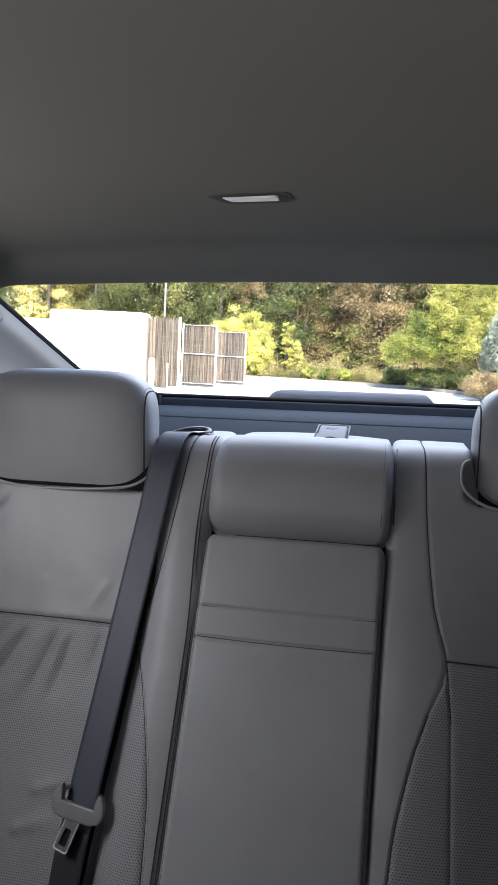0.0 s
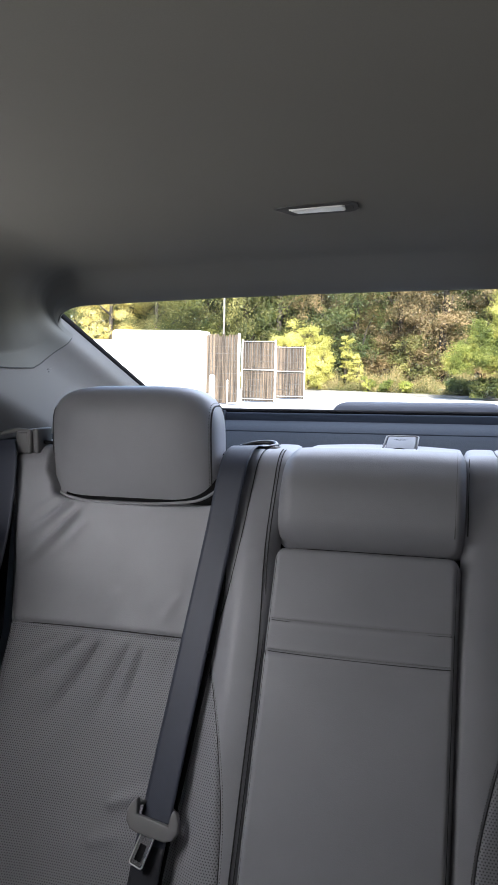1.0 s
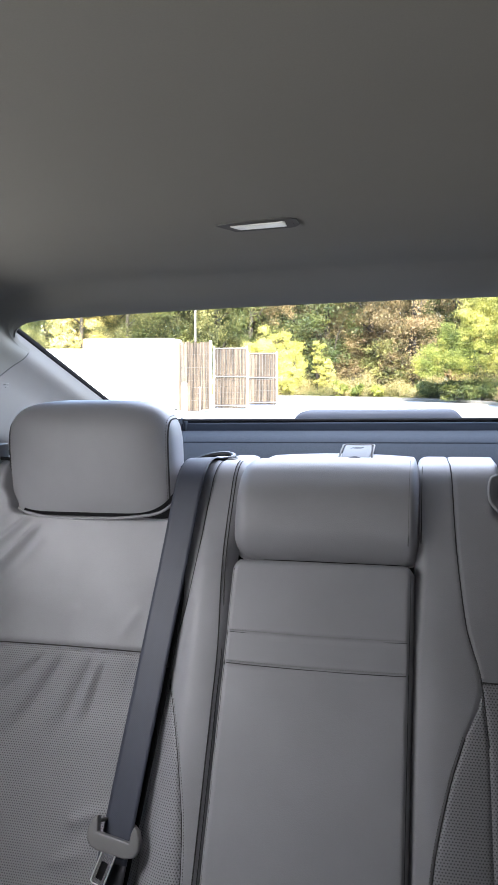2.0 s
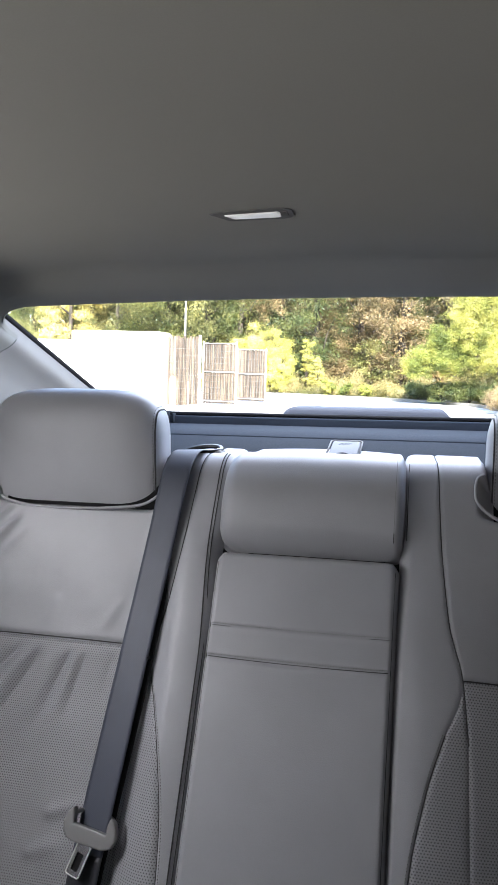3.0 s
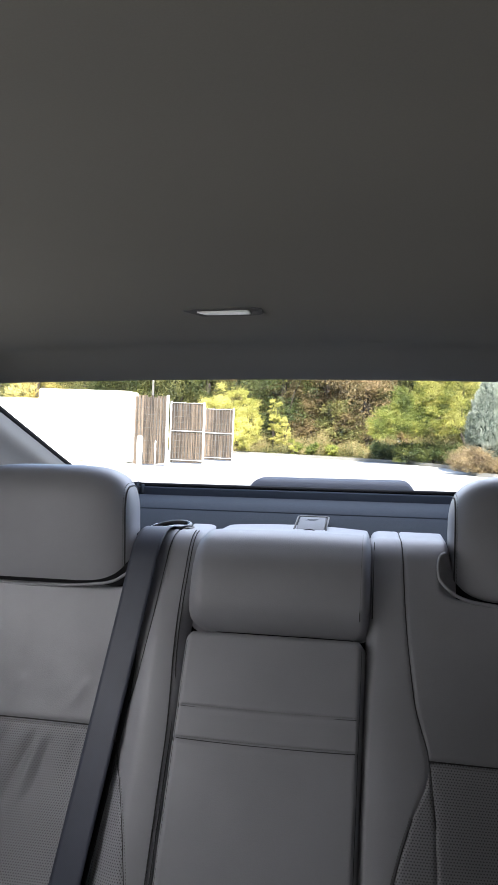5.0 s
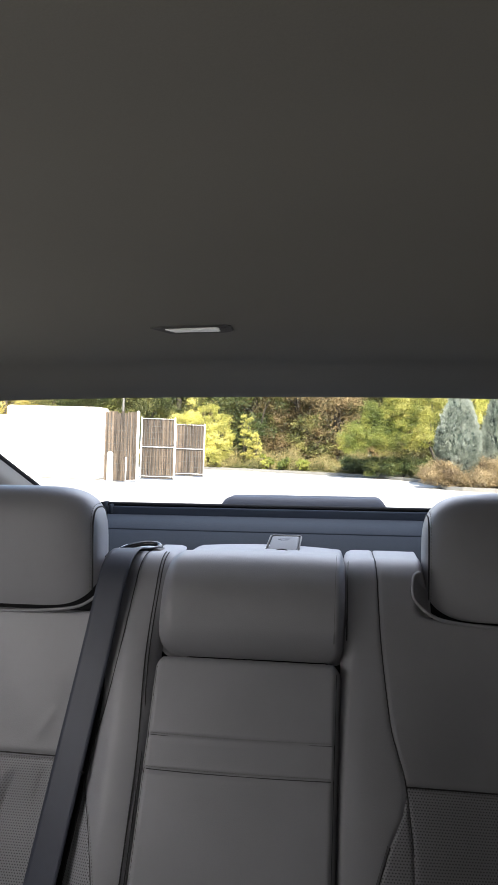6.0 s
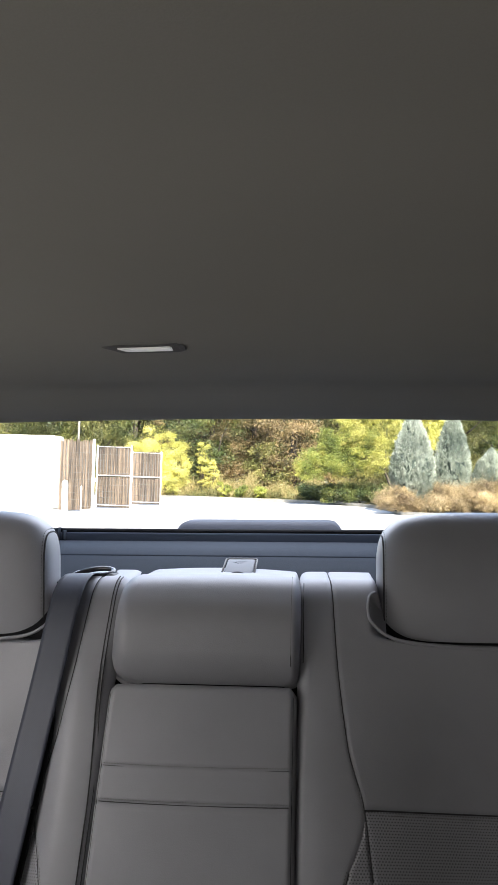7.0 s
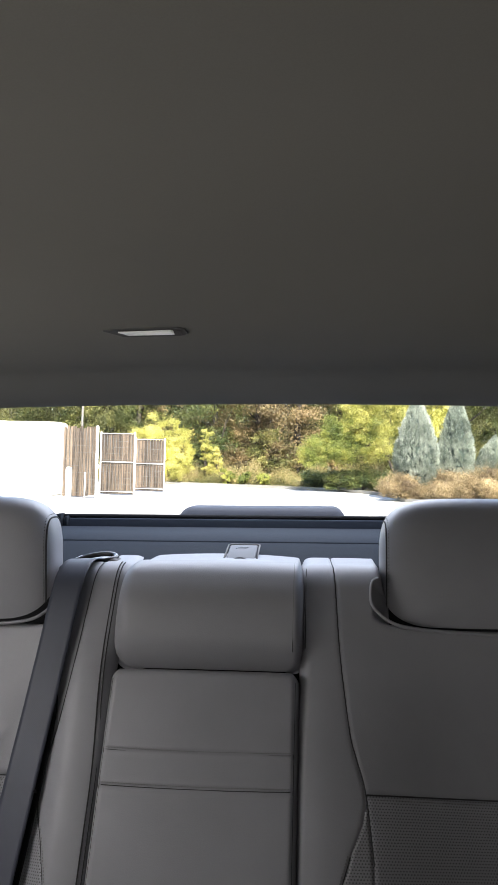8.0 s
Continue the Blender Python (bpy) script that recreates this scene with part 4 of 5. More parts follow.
def inner_belt():
    t = thing("seat_belt", "dark blue-grey seat belt hanging over the backrest, tongue unfastened", "seat belt")
    keys = [(-0.200, 0.262, -0.030), (-0.208, 0.22, -0.026), (-0.2145, 0.15, -0.014), (-0.2175, 0.10, -0.006), (-0.225, 0.0, -0.010), (-0.242, -0.19, -0.018), (-0.2585, -0.385, -0.024), (-0.2655, -0.47, -0.030), (-0.271, -0.58, -0.045)]
    line = [on_seat(p.x, p.y, p.z) for p in curve_points(keys, 60)]
    tip = [Vector((1, 0, 0)) + OUT * (0.10 + 0.12 * k / 60) for k in range(61)]
    strap("webbing", line[:49], tip[:49], t)
    # below the tongue the strap takes the shaded copy of its colour
    strap("shaded_lower_webbing", line[48:], tip[48:], t, SHADED_BELT)["label"] = "lower run of the belt, coloured darker for its shade"
    # black strip stands in for the shaded gap between belt and bolster
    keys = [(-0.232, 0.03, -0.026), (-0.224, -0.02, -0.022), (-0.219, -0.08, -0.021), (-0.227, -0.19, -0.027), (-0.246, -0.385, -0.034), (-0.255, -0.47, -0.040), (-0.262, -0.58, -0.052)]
    strap("gap_shade_strip", [on_seat(p.x, p.y, p.z) for p in curve_points(keys, 50)], [Vector((1, 0, 0)) + OUT * 0.35] * 51, t, RUBBER, 0.030)["label"] = "black strip put in for the shade beside the belt"
    stop = on_seat(-0.2150, -0.165, -0.013)
    part("stop_button", tube([stop - OUT * 0.002, stop + OUT * 0.002], 0.0022, 10), RUBBER, t, "small black stop button")
    # the tongue: a moulded cross bar with two lobes, a slot for the belt, and a steel plate with a window
    at = on_seat(-0.2565, -0.398, -0.013)
    frame3 = Matrix((Vector((1, 0, 0)), UP, OUT)).transposed().to_4x4()
    outline = [(-0.0245, 0.0400), (-0.0345, 0.0335), (-0.0415, 0.0210), (-0.0425, 0.0080), (-0.0370, -0.0030), (-0.0250, -0.0090), (0.0, -0.0165), (0.0180, -0.0222),
               (0.0320, -0.0210), (0.0405, -0.0120), (0.0425, 0.0020), (0.0395, 0.0150), (0.0335, 0.0210), (0.0285, 0.0120), (0.0250, -0.0005), (-0.0250, 0.0165), (-0.0235, 0.0300)]
    bm = bmesh.new()
    lo, hi = [bm.verts.new((x, y, -0.005)) for x, y in outline], [bm.verts.new((x, y, 0.008)) for x, y in outline]
    count = len(outline)
    bm.faces.new(hi[::-1])
    bm.faces.new(lo)
    for k in range(count):
        bm.faces.new((lo[k], hi[k], hi[(k + 1) % count], lo[(k + 1) % count]))
    bmesh.ops.recalc_face_normals(bm, faces=bm.faces[:])
    bmesh.ops.bevel(bm, geom=bm.edges[:], offset=0.0040, segments=4, profile=0.6, affect="EDGES", clamp_overlap=True)
    tongue = part("tongue", bm, BUCKLE, t, "beige-grey moulded tongue body")
    tongue.matrix_basis = Matrix.Translation(at) @ frame3 @ Matrix.Rotation(radians(9), 4, "Z") @ Matrix.Diagonal((0.90, 0.90, 1, 1))
    back = [(-0.0270, 0.030, -0.003), (-0.018, 0.031, -0.018), (0.004, 0.026, -0.021), (0.024, 0.018, -0.018), (0.0320, 0.0110, -0.003)]
    part("slot_bar", tube(curve_points(back, 16), 0.0035, 8), BUCKLE, tongue)
    outer, inner = rounded_ring(0.025, 0.050, 0.004), rounded_ring(0.0125, 0.026, 0.002)
    bm = bmesh.new()
    rings = []
    for z in (0.0012, -0.0012):
        rings.append(([bm.verts.new((x, y, z)) for x, y in outer], [bm.verts.new((x, y - 0.004, z)) for x, y in inner]))
    n = len(outer)
    for k in range(n):
        m = (k + 1) % n
        for o, i in rings:
            bm.faces.new((o[k], o[m], i[m], i[k]))
        bm.faces.new((rings[0][0][k], rings[0][0][m], rings[1][0][m], rings[1][0][k]))
        bm.faces.new((rings[0][1][k], rings[0][1][m], rings[1][1][m], rings[1][1][k]))
    bmesh.ops.recalc_face_normals(bm, faces=bm.faces[:])
    plate = part("steel_plate", bm, CHROME, tongue, "bright steel latch plate with a window", flat=True)
    plate.matrix_basis = Matrix.Diagonal((1 / 0.90, 1 / 0.90, 1, 1)) @ pose(-0.0155, -0.0290, 0.003, 0, 0, -26) @ Matrix.Diagonal((0.80, 0.84, 1, 1))
    # tube in a paler metal stands in for the plate's bright edge highlight
    part("edge_glint", tube([(x, y, 0.0006) for x, y in outer], 0.0014, 6, closed=True), GALVANISED, tongue).matrix_basis = plate.matrix_basis
    # black backing stands in for the shaded belt behind the plate's window
    part("latch_window_shade", cuboid((-0.0075, -0.019, -0.0030), (0.0075, 0.012, -0.0014), 0.0005), RUBBER, tongue, "black backing put in for the shade in the latch window").matrix_basis = plate.matrix_basis


inner_belt()


def shoulder_guide():
    t = thing("belt_guide", "small grey plastic belt guide loop on the backrest's top", "belt guide")
    loop = []
    for k in range(40):
        a = 2 * math.pi * k / 40
        x, y = math.cos(a), math.sin(a)
        loop.append((-0.206 + 0.038 * x, 1.045 + (0.019 + 0.004 * x) * y, 1.0025 + 0.006 * x + 0.004 * y + 0.0035 * (1 - x * x)))
    bm = tube(loop, 0.0042, 10, closed=True)
    part("loop", bm, GUIDE, t, "glossy dark plastic loop")
    part("post", cuboid((-0.182, 1.026, 0.978), (-0.162, 1.060, 1.0085), 0.006, 3), TRIM, t)


shoulder_guide()


def outer_belt():
    t = thing("seat_belt", "dark seat belt hanging beside the outer edge of the backrest", "seat belt")
    keys = [(-0.680, 0.235, -0.050), (-0.662, 0.18, -0.020), (-0.642, 0.12, -0.026), (-0.640, 0.0, -0.050), (-0.648, -0.12, -0.062), (-0.655, -0.25, -0.070), (-0.660, -0.58, -0.075)]
    strap("webbing", [on_seat(p.x, p.y, p.z) for p in curve_points(keys, 50)], [Vector((1, 0, 0)) + OUT * 0.10] * 51, t)
    g = thing("belt_guide", "grey plastic belt guide box with hook beside the headrest", "belt guide")
    part("box", cuboid((-0.634, 0.992, 0.986), (-0.602, 1.035, 1.026), 0.004, 3), BUCKLE, g)
    part("box_cheek", cuboid((-0.608, 0.988, 0.988), (-0.600, 1.036, 1.031), 0.003, 3), BUCKLE, g)
    part("box_cheek", cuboid((-0.598, 0.990, 0.988), (-0.587, 1.036, 1.032), 0.003, 3), BUCKLE, g)
    part("hook", tube(curve_points([(-0.610, 1.00, 1.026), (-0.635, 0.998, 1.028), (-0.660, 0.995, 1.022), (-0.685, 0.99, 1.010), (-0.700, 0.99, 0.995)], 20), 0.0042, 8), BUCKLE, g)
    part("peg", tube([(-0.592, 1.01, 1.007), (-0.570, 1.012, 1.005)], 0.003, 8), RUBBER, g)


outer_belt()

# ---- outside: the lot, its edge and the woods ----


def sheet(name, loop, z0, z1, mat, label, category):
    """A slab of ground with a plain outline."""
    bm = bmesh.new()
    top = [bm.verts.new((x, y, z1)) for x, y in loop]
    low = [bm.verts.new((x, y, z0)) for x, y in loop]
    n = len(loop)
    bm.faces.new(top)
    for k in range(n):
        bm.faces.new((top[k], low[k], low[(k + 1) % n], top[(k + 1) % n]))
    bmesh.ops.recalc_face_normals(bm, faces=bm.faces[:])
    return tagged(part(name, bm, mat, None, flat=True), label, category, kind="structure")


bm = bmesh.new()
bmesh.ops.create_grid(bm, x_segments=2, y_segments=2, size=900)
tagged(part("ground", bm, CONCRETE, None, flat=True), "sunlit pale concrete parking lot", "ground", kind="structure")
RIM = [(-120, 33.0), (-20, 31.9), (-6, 31.8), (-3.76, 31.35), (-1.2, 30.35), (1.15, 29.3), (2.2, 28.0), (2.75, 26.7), (3.0, 24.5), (3.0, 23.0), (3.1, 22.5), (3.5, 22.1), (6.0, 21.7), (60, 21.0)]
sheet("verge", RIM + [(300, 21), (300, 400), (-300, 400), (-300, 33)], -0.2, 0.11, SOIL, "raised verge of mulch and rough grass at the lot's edge", "verge")
line = [(x, y - 0.07, 0.06) for x, y in RIM]
bm = tube(line, 0.06, 8)
for v in bm.verts:
    v.co.z = 0.0 if v.co.z < 0.06 else 0.125
tagged(part("kerb", bm, KERB, None, flat=True), "low concrete kerb along the verge", "kerb", kind="structure")


def container(name, label, x0, x1, y0, y1, high):
    t = thing(name, label, "container", pose((x0 + x1) / 2, (y0 + y1) / 2, 0))
    hx, hy = (x1 - x0) / 2, (y1 - y0) / 2
    part("body", cuboid((-hx, -hy, 0.012), (hx, hy, high), 0.10, 5), WHITE_PAINT, t)
    for k in range(5):
        z = 0.35 + (high - 0.6) * k / 4
        part("rib", cuboid((-hx + 0.12, -hy - 0.012, z), (hx - 0.12, -hy + 0.01, z + 0.05), 0.008), WHITE_PAINT, t)
    for side in (-1, 1):
        part("skid", cuboid((side * hx * 0.8 - 0.08, -hy + 0.05, 0), (side * hx * 0.8 + 0.08, hy - 0.05, 0.06)), GALVANISED, t)


container("storage_container", "large white sheet metal container with rounded corners", -10.13, -7.20, 20.0, 20.9, 2.15)
container("storage_container", "lower white container standing beyond a taller one", -14.2, -10.75, 21.6, 23.6, 1.90)


def plank_panel(name, label, x0, x1, y, high, count, framed, skew=0.0):
    """Upright weathered boards; a gate also has a steel frame and a middle rail."""
    t = thing(name, label, "gate" if framed else "fence", pose((x0 + x1) / 2, y, 0, 0, 0, skew))
    half = (x1 - x0) / 2
    wide = 2 * half / count
    rng = random.Random(int(abs(x0) * 100))
    for k in range(count):
        x = -half + wide * k
        trim = rng.uniform(-0.035, 0.03)
        part("plank", cuboid((x + 0.003, -0.012 + rng.uniform(-0.006, 0.004), 0.03), (x + wide - rng.uniform(0.004, 0.022), 0.012, high + trim), 0.003, 1), PLANK, t, flat=True)
    # one dark sheet, added so that gaps between the boards stay dark
    part("backing", cuboid((-half, 0.015, 0.05), (half, 0.03, high - 0.05)), WIRE, t, "dark sheet added behind the boards to darken their gaps", flat=True)
    if framed:
        for x in (-half, half):
            part("frame_post", tube([(x, -0.04, 0.02), (x, -0.04, high + 0.03)], 0.024, 8), GALVANISED, t)
        for z, r in ((0.10, 0.012), (high * 0.53, 0.015), (high - 0.02, 0.008)):
            part("rail", tube([(-half, -0.045, z), (half, -0.045, z)], r, 8), GALVANISED, t)
    else:
        part("corner_post", tube([(half + 0.05, -0.05, 0), (half + 0.05, -0.05, high + 0.04)], 0.040, 10), GALVANISED, t)
        part("hinge", cuboid((half + 0.02, -0.10, high * 0.42), (half + 0.12, -0.02, high * 0.47), 0.01), GALVANISED, t)
        part("brace", tube([(half - 0.28, -0.05, 0.02), (half - 0.28, -0.05, high * 0.36)], 0.022, 8), GALVANISED, t)
        part("foot_rail", tube([(half - 0.28, -0.05, 0.03), (half + 0.05, -0.05, 0.07)], 0.02, 8), GALVANISED, t)
    for z in [0.14 + 0.19 * k for k in range(int((high - 0.2) / 0.19))]:
        part("wire", tube([(-half, -0.018, z), (half, -0.018, z)], 0.0034, 4), WIRE, t)


plank_panel("fence_panel", "weathered upright plank screen with steel corner post", -6.87, -5.93, 19.6, 2.00, 10, False)
plank_panel("gate", "open plank gate leaf in a galvanised steel frame", -6.38, -5.31, 21.6, 1.92, 11, True)
plank_panel("gate", "farther plank gate leaf in a galvanised steel frame", -5.98, -4.95, 24.4, 1.83, 10, True)


def bollard():
    t = thing("bollard", "white painted steel bollard with rounded top", "bollard", pose(-6.56, 19.2, 0))
    rings = []
    for k in range(9):
        z = (0, 0.3, 0.7, 0.78, 0.82, 0.845, 0.86, 0.868, 0.87)[k]
        r = 0.085 if z <= 0.78 else 0.085 * math.sqrt(max(0.0, 1 - ((z - 0.78) / 0.0901) ** 2))
        rings.append([(r * math.cos(2 * math.pi * j / 20), r * math.sin(2 * math.pi * j / 20), z) for j in range(20)])
    part("pipe", grid_mesh(rings, close_u=True), WHITE_PAINT, t)


bollard()


def light_pole():
    t = thing("light_pole", "slim grey steel lighting pole at the wood's edge", "pole", pose(-9.78, 30.0, 0.1))
    part("shaft", tube([(0, 0, 0), (0, 0, 3), (0, 0, 7.5)], 0.055, 10, taper=0.04), POLE, t)
    part("base_plate", cuboid((-0.15, -0.15, 0), (0.15, 0.15, 0.03), 0.005), GALVANISED, t)
    part("lamp_head", cuboid((-0.12, -0.5, 7.45), (0.12, 0.1, 7.58), 0.04), GALVANISED, t)


light_pole()

# unseen wall added behind the viewpoint to keep the sun off the car
wall = part("sun_block_wall", cuboid((-20, -4.9, 0), (24, -4.6, 9.6), 0.02), KERB, None, flat=True)
tagged(wall, "unseen wall added to keep the sun off the car", "wall", kind="structure")

# ---- plants ----


def leaves(name, centres, ways, sizes, mat, parent, rng, narrow=0.6):
    """Many small folded leaves, each an island of its own, turned loosely towards the light."""
    n = len(centres)
    ways = ways / np.linalg.norm(ways, axis=1, keepdims=True)
    other = rng.normal(size=(n, 3)) * 0.75 + np.array((0.15, -0.6, 0.75))
    side = np.cross(ways, other)
    side /= np.linalg.norm(side, axis=1, keepdims=True)
    lift = np.cross(side, ways)
    s = sizes[:, None]
    a, b = centres - ways * s * 0.5, centres + ways * s * 0.5
    l = centres + side * s * narrow * 0.5 + lift * s * 0.10
    r = centres - side * s * narrow * 0.5 + lift * s * 0.10
    verts = np.stack((a, r, b, l), axis=1).reshape(-1, 3)
    me = bpy.data.meshes.new(name)
    me.vertices.add(4 * n)
    me.vertices.foreach_set("co", verts.astype(np.float32).ravel())
    me.loops.add(4 * n)
    me.loops.foreach_set("vertex_index", np.arange(4 * n, dtype=np.int32))
    me.polygons.add(n)
    me.polygons.foreach_set("loop_start", np.arange(0, 4 * n, 4, dtype=np.int32))
    me.update(calc_edges=True)
    me.materials.append(mat)
    ob = new(name, me)
    ob.parent = parent
    return ob


def crown_cloud(rng, count, clumps, centre, radii, clump_size, hollow=0.45):
    """Places for leaves: clumps strewn through an uneven egg, each a loose ball of leaves."""
    d = rng.normal(size=(clumps, 3))
    d /= np.linalg.norm(d, axis=1, keepdims=True)
    rad = hollow + (1 - hollow) * rng.random(clumps) ** 0.6
    uneven = 1 + 0.22 * np.sin(d[:, 0] * 5 + 1.3) * np.cos(d[:, 2] * 4 + d[:, 1] * 3)
    mid = np.array(centre) + d * (rad * uneven)[:, None] * np.array(radii)
    pick = rng.integers(0, clumps, count)
    size = clump_size * (0.6 + 0.8 * rng.random(clumps))
    off = rng.normal(size=(count, 3)) * size[pick][:, None] * np.array((1, 1, 0.7))
    return mid[pick] + off, mid


def tree(label, seed, high, wide, count, mat, leaf=0.16, low=0.25, clumps=110, category="tree", place=None, limbs=9, name="tree"):
    """Tapered trunk, limbs that fork from it, and a crown of leaves in clumps."""
    rng = np.random.default_rng(seed)
    t = thing(name, label, category, place)
    bend = rng.normal(size=2) * 0.25
    trunk = [(bend[0] * k * k, bend[1] * k * k, high * 0.9 * k) for k in [i / 8 for i in range(9)]]
    part("trunk", tube(trunk, 0.022 * high, 8, taper=0.004 * high), BARK, t)
    for k in range(limbs):
        f = low * 0.7 + (0.75 - low * 0.7) * k / limbs
        a = rng.random() * 6.28
        reach = wide * (0.55 + 0.35 * rng.random())
        p = Vector((bend[0] * f * f, bend[1] * f * f, high * 0.9 * f))
        q = p + Vector((math.cos(a) * reach, math.sin(a) * reach, reach * (0.5 + 0.6 * rng.random())))
        m = p.lerp(q, 0.5) + Vector((0, 0, -0.06 * reach))
        part("limb", tube([p, m, q], 0.008 * high, 6, taper=0.002 * high), BARK, t)
    centre = (bend[0] * 0.5, bend[1] * 0.5, high * (low + (1 - low) * 0.5))
    pts, _ = crown_cloud(rng, count, clumps, centre, (wide, wide, high * (1 - low) * 0.5), 0.115 * wide)
    ways = rng.normal(size=(count, 3)) + np.array((0, 0, -0.3))
    leaves("crown", pts, ways, leaf * (0.6 + 0.8 * rng.random(count)), mat, t, rng)
    return t


def shrub(label, seed, high, wide, count, mat, leaf, place, name="shrub", category="shrub", narrow=0.6, droop=0.0, clumps=50):
    rng = np.random.default_rng(seed)
    t = thing(name, label, category, place)
    for k in range(6):
        a = k * 1.05 + rng.random()
        part("stem", tube([(0, 0, 0), (0.25 * wide * math.cos(a), 0.25 * wide * math.sin(a), high * 0.4), (0.6 * wide * math.cos(a), 0.6 * wide * math.sin(a), high * 0.75)], 0.018, 5, taper=0.006), BARK, t)
    pts, _ = crown_cloud(rng, count, clumps, (0, 0, high * 0.5), (wide * 0.85, wide * 0.85, high * 0.42), 0.14 * wide, 0.3)
    pts[:, 2] = np.abs(pts[:, 2])
    ways = rng.normal(size=(count, 3))
    ways[:, 2] += 0.5 - droop
    leaves("crown", pts, ways, leaf * (0.6 + 0.8 * rng.random(count)), mat, t, rng, narrow)
    return t


def conifer(label, seed, high, wide, place):
    """A columnar blue-green conifer: dense upright sprays over a solid core coloured dark for the shade inside."""
    rng = np.random.default_rng(seed)
    t = thing("conifer", label, "conifer", place)

    def girth(k):
        return wide * 0.5 * (0.55 + 0.45 * math.sin(k / 0.34 * math.pi / 2) if k < 0.34 else max(0.0, 1 - ((k - 0.34) / 0.66) ** 1.55) ** 0.9)
    part("trunk", tube([(0, 0, 0), (0, 0, high * 0.5), (0, 0, high * 0.95)], 0.07, 8, taper=0.015), BARK, t)
    foot, tall = 0.28, high - 0.28
    rings = []
    for i in range(25):
        k = max(0.012, min(0.985, i / 24))
        rings.append([(0.74 * girth(k) * math.cos(a) * (1 + 0.1 * math.sin(5 * a + 9 * k)), 0.74 * girth(k) * math.sin(a) * (1 + 0.1 * math.sin(5 * a + 9 * k)), foot + tall * k) for a in [2 * math.pi * j / 24 for j in range(24)]])
    part("shade_core", grid_mesh(rings, close_u=True), SHADE_LEAF, t)
    tufts = 1500
    k = rng.random(tufts) ** 1.15
    a = rng.random(tufts) * 2 * np.pi
    g = np.array([girth(v) for v in k]) * (0.82 + 0.26 * rng.random(tufts))
    mid = np.stack((g * np.cos(a), g * np.sin(a), foot + tall * k), axis=1)
    out = np.stack((np.cos(a), np.sin(a), np.full(tufts, 1.3)), axis=1)
    count = 34000
    pick = rng.integers(0, tufts, count)
    pts = mid[pick] + rng.normal(size=(count, 3)) * np.array((0.028, 0.028, 0.05))
    ways = out[pick] + rng.normal(size=(count, 3)) * 0.45
    leaves("foliage", pts, ways, 0.060 * (0.6 + 0.8 * rng.random(count)), LEAF_BLUE, t, rng, 0.42)
    return t


# planting at the bed's corner
conifer("tall blue-green columnar conifer in the planting bed", 11, 3.26, 1.40, pose(3.54, 23.6, 0.1))
conifer("slimmer blue-green columnar conifer behind another", 12, 3.62, 1.22, pose(5.28, 26.0, 0.1, 0, 0, 70))
conifer("small blue-green conifer at the bed's far side", 13, 2.2, 1.5, pose(7.15, 28.0, 0.1, 0, 0, 140))
BED = [(2.95, 22.9, 0.75, 0.78), (4.45, 23.9, 0.85, 0.90), (4.9, 23.1, 0.95, 1.00), (6.0, 23.2, 1.0, 1.12), (7.1, 23.4, 1.0, 1.05), (4.4, 22.6, 0.8, 0.62), (5.6, 22.5, 0.85, 0.75), (8.2, 23.3, 1.0, 1.1), (3.35, 22.5, 0.45, 0.40)]
for k, (x, y, wide, high) in enumerate(BED):
    shrub("low spreading shrub with tan autumn twigs in the bed", 40 + k, high, wide, 12000, LEAF_TAN, 0.06, pose(x, y, 0.1), "bed_shrub", "shrub", 0.28, 0.1, 70)["group"] = "shrubs of the corner bed"
# lime-green tree and its dark undergrowth


def spreading_tree(name, label, seed, foot, fork, groups, leaf):
    """A leaning trunk whose limbs each carry their own cloud of leaves; groups: material, then clouds (x, y, z, radius, leaves)."""
    rng = np.random.default_rng(seed)
    t = thing(name, label, "tree", pose(*foot))
    foot, fork = Vector(foot), Vector(fork)
    part("trunk", tube(curve_points([Vector(), (fork - foot) * 0.55 + Vector((0.10, 0, 0)), fork - foot], 10), 0.085, 8, taper=0.05), BARK, t)
    for mat, clouds in groups:
        pts, ways = [], []
        for x, y, z, r, count in clouds:
            end = Vector((x, y, z)) - foot
            a = fork - foot
            part("limb", tube(curve_points([a, a.lerp(end, 0.5) + Vector((0, 0, 0.12 * r)), end], 8), 0.022, 6, taper=0.006), BARK, t)
            p, _ = crown_cloud(rng, count, 34, end, (r * 1.1, r, r * 0.72), 0.17 * r, 0.25)
            pts.append(p)
            way = rng.normal(size=(count, 3))
            way[:, 2] -= 0.5
            ways.append(way)
        pts, ways = np.concatenate(pts), np.concatenate(ways)
        leaves("crown", pts, ways, leaf * (0.6 + 0.8 * rng.random(len(pts))), mat, t, rng, 0.5)
    return t


